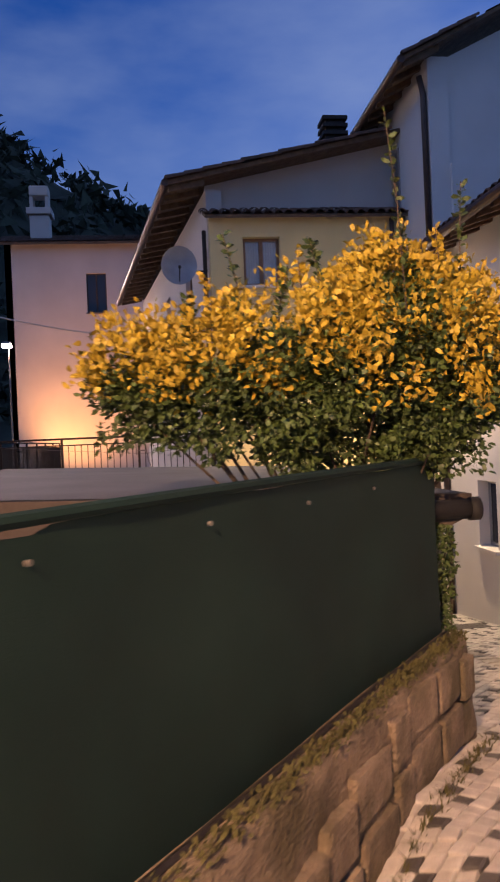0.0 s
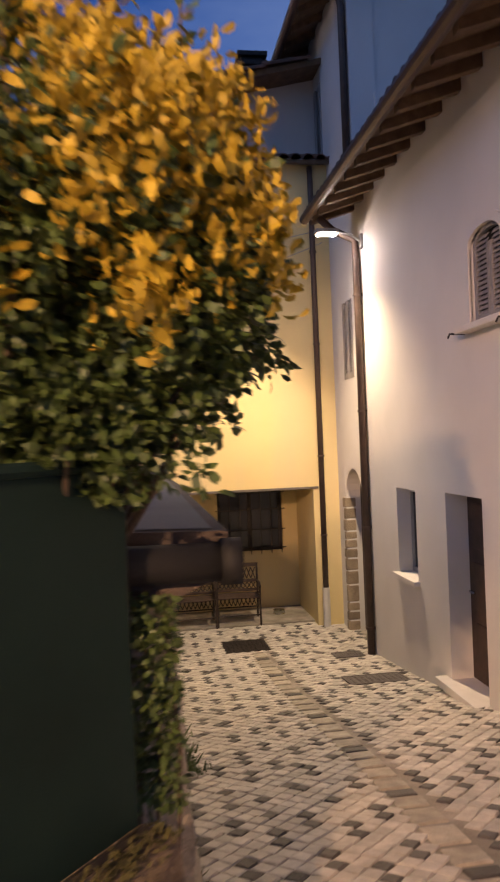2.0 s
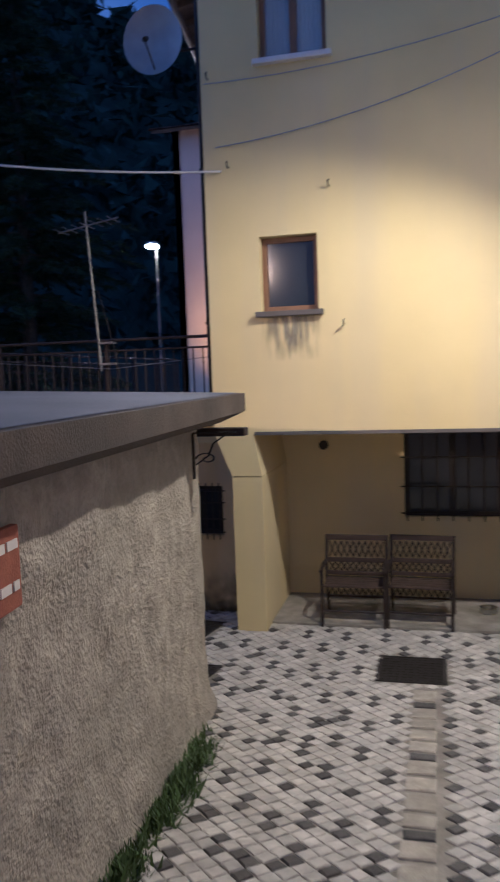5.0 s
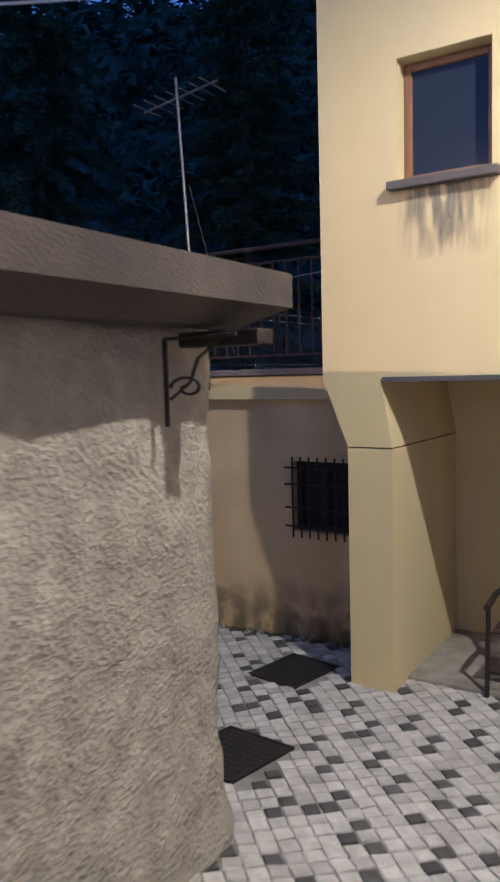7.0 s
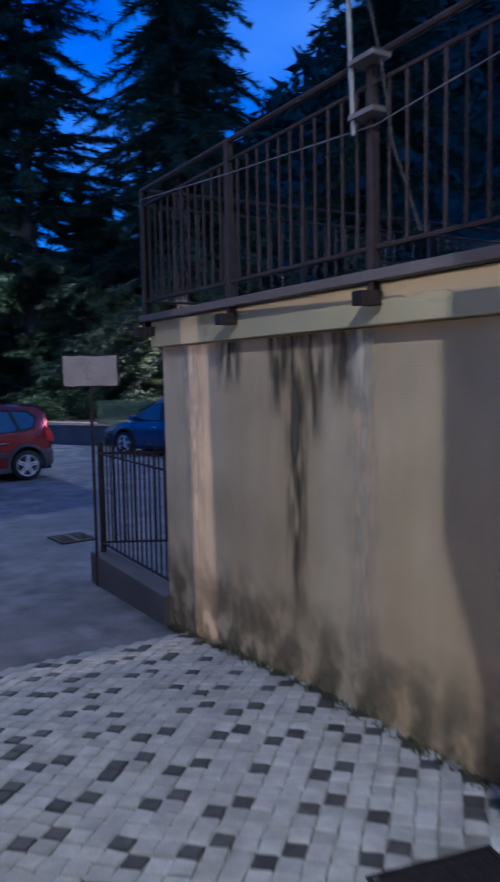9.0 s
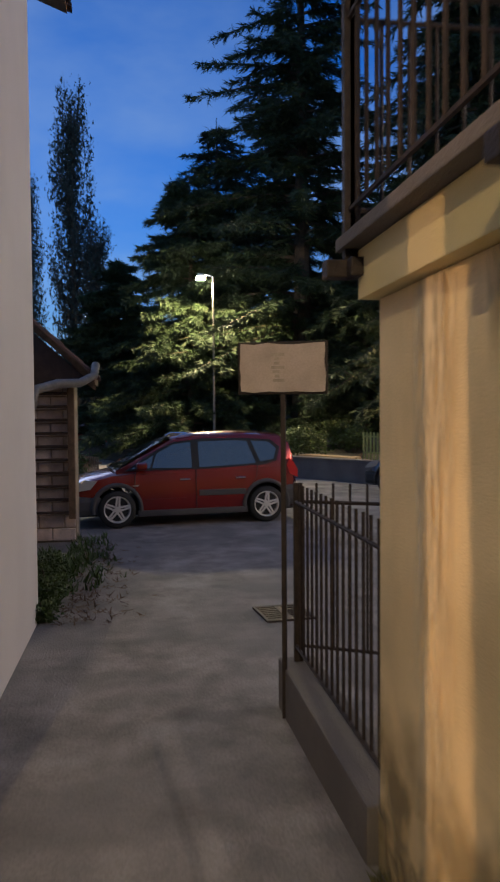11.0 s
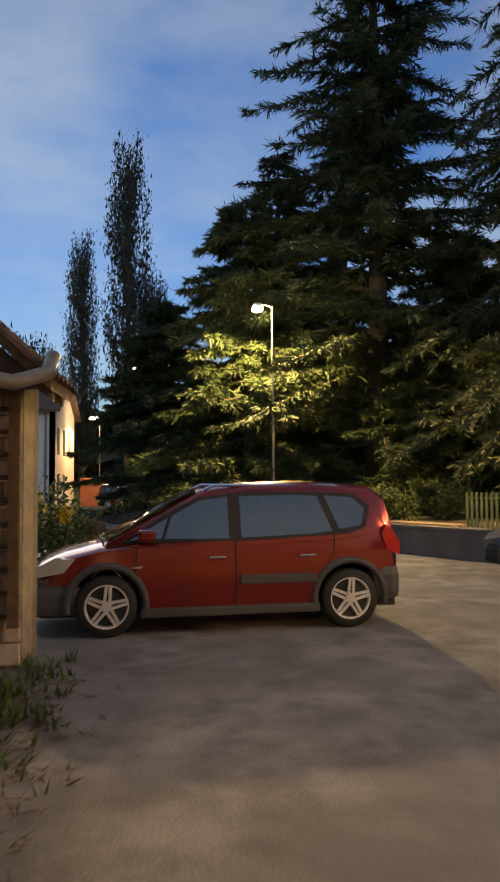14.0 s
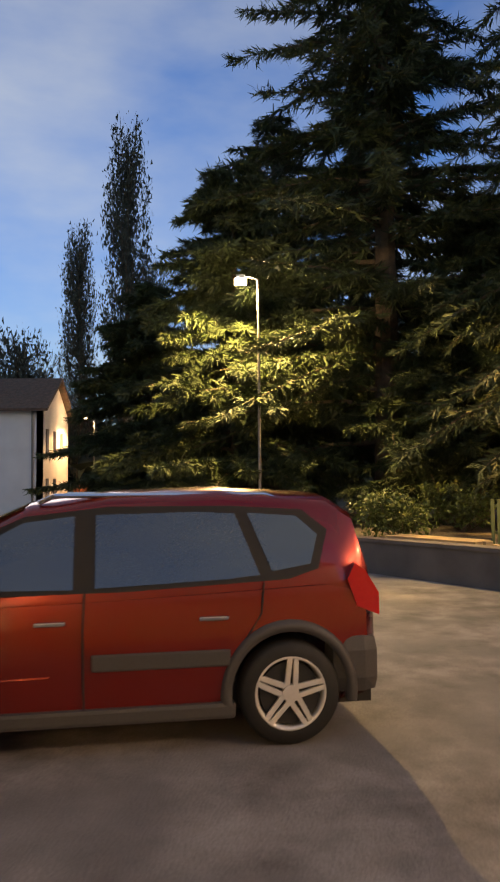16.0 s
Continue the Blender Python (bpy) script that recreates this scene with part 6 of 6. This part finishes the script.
        part("bumper_corner", B(-1.885, -1.55, s * 0.6 if s > 0 else -0.85, 0.85 if s > 0 else -0.6, 0.27, 0.66, 0.11), M[trim], top)
    part("rear_bumper", B(-1.90, -1.83, -0.7, 0.7, 0.28, 0.62, 0.05), M[trim], top, "grey rear bumper")
    part("front_bumper", B(1.82, 2.165, -0.70, 0.70, 0.24, 0.50, 0.07), M[trim], top, "dark front bumper")
    part("underside", B(-1.85, 1.95, -0.72, 0.72, 0.20, 0.40), M["black"], top)
    return top


PARK_Z = -1.73
rear, front = Vector((-13.60, 15.64)), Vector((-13.28, 13.08))
mid = (rear + front) / 2
head = math.degrees(math.atan2(front.y - rear.y, front.x - rear.x))
side = Vector((-(front - rear).normalized().y, (front - rear).normalized().x))
centre = mid - side * 0.80 + Vector((0.01, -0.11))
car(pose(centre.x, centre.y, PARK_Z, 0, 0, head) @ Matrix.Diagonal((1.03, 1.03, 1.03, 1)), "red", "metallic red family car parked across the asphalt")
car(pose(-16.3, 20.4, PARK_Z, 0, 0, 205), "blue_car", "dark blue car parked along the garden wall", cladding=False)
car(pose(-38.5, 11.6, PARK_Z, 0, 0, 150) @ Matrix.Diagonal((0.86, 0.92, 0.98, 1)), "red", "small red car parked down the road", cladding=False)
car(pose(-34.5, 13.6, PARK_Z, 0, 0, 150), "dark_car", "dark car parked down the road", cladding=False)
car(pose(-52.0, 9.6, PARK_Z, 0, 0, 100), "dark_car", "dark estate car parked far down the road", cladding=False)


# ---- street lamps ----
def street_lamp(x, y, h, arm, label, bulb="bulb_far", base=-1.73):
    top = thing("street_lamp", pose(x, y, base), label, "street lamp")
    part("pole", T([(0, 0, 0), (0, 0, h * 0.5), (0, 0, h)], 0.045, 10, 0.03), M["zinc"], top)
    part("arm", T([(0, 0, h - 0.02), (arm[0] * 0.5, arm[1] * 0.5, h + 0.06), (arm[0], arm[1], h + 0.04)], 0.025, 8), M["grey"], top)
    part("lamp_head", B(arm[0] - 0.16, arm[0] + 0.16, arm[1] - 0.12, arm[1] + 0.12, h - 0.02, h + 0.09, 0.03), M["grey"], top)
    part("lamp_lens", B(arm[0] - 0.17, arm[0] + 0.17, arm[1] - 0.15, arm[1] + 0.15, h - 0.12, h - 0.025, 0.015), M[bulb], top, "glowing warm lens")


street_lamp(-27.75, 16.15, 6.95, (0.0, -0.45), "tall street lamp with a lit head before the cedar", "bulb")
street_lamp(-55.0, 7.4, 5.9, (0.0, -0.5), "lit street lamp far down the road")
street_lamp(-44.0, 11.0, 7.6, (0.0, -0.3), "distant lit street lamp among the trees")
street_lamp(-24.0, 25.3, 4.1, (0.0, -0.3), "small lit lamp in the garden", "bulb_far")
street_lamp(-5.66, 30.1, 7.55, (0.0, -0.35), "pale street lamp beyond the terrace railing", "bulb_far", -1.73)
street_lamp(-2.75, -3.7, 4.9, (0.25, 0.3), "street lamp at the start of the lane", "bulb_far", 0.2)


# ---- far house beside the road ----
def far_house():
    top = thing("far_house", pose(-50, 5.4, -1.7), "two-storey pale house with a grey tiled roof", "house")
    part("wall", pierced(-9, 0, 0, 6.0, 0.3, [(-7.5, -6.5, 3.4, 4.8), (-4, -3, 3.4, 4.8)]), M["white"], top).matrix_local = pose(0, 0, 0, 0, 0, 90)
    part("wall", pierced(0, 7, 0, 6.0, 0.3, [(0.9, 1.7, 3.3, 4.9), (2.8, 3.6, 3.3, 4.9), (4.7, 5.5, 3.3, 4.9), (0.9, 1.7, 0.6, 2.1), (2.8, 3.6, 0.6, 2.1)]), M["pink"], top).matrix_local = pose(0, 0, 0, 0, 0, 180)
    part("gable", prism(bmesh.new(), [(0, 6.0), (-7, 6.0), (-3.5, 7.9)], 0.3, Matrix.Translation((0, -0.3, 0))), M["pink"], top)
    for sx in (0, 1):
        b = bmesh.new()
        prism(b, [(0.5, 5.75), (-3.5, 7.95), (-3.5, 8.1), (0.5, 5.9)] if sx == 0 else [(-7.5, 5.75), (-3.5, 7.95), (-3.5, 8.1), (-7.5, 5.9)], -9.5, Matrix.Translation((0, 0.4, 0)))
        part("roof", b, M["tile"], top)
    part("chimney", B(-1.6, -1.0, -4.5, -3.9, 6.5, 8.6, 0.03), M["zinc"], top)
    for x in (-1.3, -3.2, -5.1):
        w = part("window", B(x - 0.4, x + 0.4, -0.16, -0.12, 3.3, 4.9), M["dimglass"], top)
        part("frame", B(x - 0.03, x + 0.03, -0.115, -0.1, 3.3, 4.9), M["frame"], w)
    for x in (-1.3, -3.2):
        part("window", B(x - 0.4, x + 0.4, -0.16, -0.12, 0.6, 2.1), M["dimglass"], top)
    part("drainpipe", T([(0.06, -0.5, 5.8), (0.06, -0.5, 0)], 0.06, 8), M["zinc"], top)


far_house()
tagged(part("roadside_hut", B(-57.5, -55.8, 6.0, 7.6, -1.75, 0.2, 0.04), M["terracotta"]), "small orange rendered hut by the road", "hut")


# ---- garden wall top: fence, timber, signs ----
def slat_fence(m, length, h, step, mat, label):
    top = thing("garden_fence", m, label, "fence")
    for z in (0.2, h - 0.15):
        part("rail", B(0, length, 0.02, 0.05, z, z + 0.05), M[mat], top)
    n = int(length / step)
    slat = None
    for i in range(n):
        x = i * step
        if slat is None:
            ob = part("slat", B(0, step * 0.5, 0, 0.018, 0, h, 0.004), M[mat], top)
            slat = ob.data
        else:
            ob = new("slat", slat)
            ob.parent = top
        ob.matrix_local = Matrix.Translation((x, 0, 0))
    return top


M["greenwood"] = material("green_fence_paint", (0.20, 0.24, 0.085), 0.7, vary=0.3, scale=8, bump=0.2)
slat_fence(pose(-22.6, 20.2, -1.25, 0, 0, 30.5), 9.0, 0.85, 0.14, "greenwood", "pale green slatted garden fence")
slat_fence(pose(-21.0, 10.9, -1.73, 0, 0, 22), 4.2, 1.0, 0.13, "wood", "weathered wooden fence in front of the hedge")


def timber_stack(x, y, turn, label, n, seed):
    top = thing("timber_stack", pose(x, y, -1.25, 0, 0, turn), label, "timber")
    rng = random.Random(seed)
    for level in range(2):
        for i in range(n - level):
            a = rng.uniform(-0.15, 0.15)
            part("plank", B(-1.1 + a, 1.1 + a, i * 0.2 - 0.09, i * 0.2 + 0.09, level * 0.09, level * 0.09 + 0.075, 0.006), M["lightwood"], top)


timber_stack(-22.3, 18.9, 30, "stack of pale sawn timber on the garden wall", 4, 71)
timber_stack(-19.2, 20.6, 30, "stack of sawn timber beside the fence", 4, 72)


def totem():
    top = thing("sign_pillar", pose(-17.6, 21.9, -1.25, 0, 0, 25), "tall white panel with dark square pictures", "sign")
    part("panel", B(-0.28, 0.28, -0.06, 0.06, 0, 1.5, 0.01), M["plastic"], top)
    for i in range(2):
        for j in range(5):
            part("picture", B(-0.22 + i * 0.24, -0.03 + i * 0.24, -0.07, -0.06, 0.15 + j * 0.26, 0.33 + j * 0.26), M["iron"], top)


totem()


# ---- cobbled pavement, last: bed and setts ----
bed = tagged(part("pavement", draped(1.3, 4.95, -7.5, 13.85, 0.004), M["joint"], None, "", True), "cobbled lane of pale and dark stone setts", "pavement", kind="structure")
bed_south = tagged(part("pavement_south", draped(-2.4, 1.3, -7.5, 4.6, 0.004), M["joint"], None, "", True), "cobbled start of the lane", "pavement", kind="structure")
bed_west = tagged(part("pavement_west", draped(-2.78, 1.3, 11.3, 14.25, 0.004), M["joint"], None, "", True), "cobbled passage of pale and dark stone setts", "pavement", kind="structure")


def sett_mesh(name, mat, seed, s=0.088):
    rng = random.Random(seed)
    vs = []
    for k, z in ((0.5, -0.03), (0.5, 0.006), (0.43, 0.013)):
        for sx, sy in ((-1, -1), (1, -1), (1, 1), (-1, 1)):
            vs.append(((sx * k + rng.uniform(-0.05, 0.05)) * s, (sy * k + rng.uniform(-0.05, 0.05)) * s, z + rng.uniform(-0.002, 0.002)))
    fs = [(8, 9, 10, 11)]
    for lo in (0, 4):
        for i in range(4):
            j = (i + 1) % 4
            fs.append((lo + i, lo + j, lo + 4 + j, lo + 4 + i))
    me = bpy.data.meshes.new(name)
    me.from_pydata(vs, [], fs)
    me.materials.append(mat)
    return me


def lay_setts():
    rng = random.Random(3)
    pale = [sett_mesh("sett", M["sett"], i) for i in range(4)]
    dark = [sett_mesh("sett", M["sett_dark"], 10 + i, 0.082) for i in range(3)]
    rest = {0: ([], []), 1: ([], []), 2: ([], [])}
    shapes = {0: [[v.co.copy() for v in m.vertices] for m in pale], 1: [[v.co.copy() for v in m.vertices] for m in dark]}
    faces = [tuple(f.vertices) for f in pale[0].polygons]
    g = 0.094
    c45 = math.sqrt(0.5)
    single = 0
    for i in range(-110, 200):
        for j in range(-110, 200):
            x, y = 2.2 + (i - j) * g * c45, 3.0 + (i + j) * g * c45
            lane = 1.3 < x < 4.85 and 4.5 <= y < 13.8 or -7.3 < y < 4.5 and float(np.interp(y, (-0.8, 2.4, 3.74, 4.6), (-2.2, 0.2, 1.2, 1.9))) < x < 4.85
            west = -2.72 < x <= 1.3 and 11.35 < y < 14.2
            if not (lane or west) or (abs(x - 3.2) < 0.135 and y < 12.3 and lane):
                continue
            if any(abs(x - cx) < cw and abs(y - cy) < cl for cx, cy, cw, cl in ((3.08, 12.72, 0.34, 0.36), (1.06, 12.27, 0.28, 0.3), (0.75, 13.55, 0.26, 0.29), (4.3, 11.75, 0.22, 0.18), (4.2, 10.25, 0.36, 0.26), (4.3, 5.6, 0.3, 0.5))):
                continue
            column = (i - j) // 3
            is_dark = int((i - j) % 3 == 0 and ((i + j) // 2 + column * 2) % 4 < 2 and rng.random() < 0.88 or rng.random() < 0.025)
            z = ground_z(x, y) + rng.uniform(0.0, 0.006)
            e = 0.06
            nrm = Vector((ground_z(x - e, y) - ground_z(x + e, y), ground_z(x, y - e) - ground_z(x, y + e), 2 * e)).normalized()
            m = Matrix.Translation((x, y, z)) @ Vector((0, 0, 1)).rotation_difference(nrm).to_matrix().to_4x4() @ pose(0, 0, 0, rng.uniform(-2, 2), rng.uniform(-2, 2), 45 + rng.uniform(-5, 5))
            near = 2.3 < x < 4.3 and 6.6 < y < 8.1
            if near and single < 300:
                ob = new("sett", rng.choice(dark if is_dark else pale))
                ob.parent = bed
                ob.matrix_world = m
                single += 1
            else:
                vs, fs = rest[is_dark]
                b = len(vs)
                vs += [m @ v for v in rng.choice(shapes[is_dark])]
                fs += [tuple(b + k for k in f) for f in faces]
    # straight row of longer stones down the middle
    y, k = -7.3, 0
    while y < 12.2:
        l = rng.uniform(0.2, 0.3)
        d = int(k % 5 == 2)
        if d:
            l = 0.12
        vs, fs = rest[d or 2]
        b = len(vs)
        m = Matrix.Translation((3.2, y + l / 2, ground_z(3.2, y + l / 2) + 0.004)) @ pose(0, 0, 0, -math.degrees(math.atan2(ground_z(3.2, y) - ground_z(3.2, y + l), l)), 0, rng.uniform(-2, 2)) @ Matrix.Diagonal((2.1, l / 0.105, 1, 1))
        vs += [m @ v for v in shapes[d][0]]
        fs += [tuple(b + q for q in f) for f in faces]
        y += l
        k += 1
    for d, mat in ((0, M["sett_i"]), (1, M["sett_dark_i"]), (2, M["sett_band"])):
        tagged(raw("remaining_setts", *rest[d], mat, bed), kind="stuff")


lay_setts()
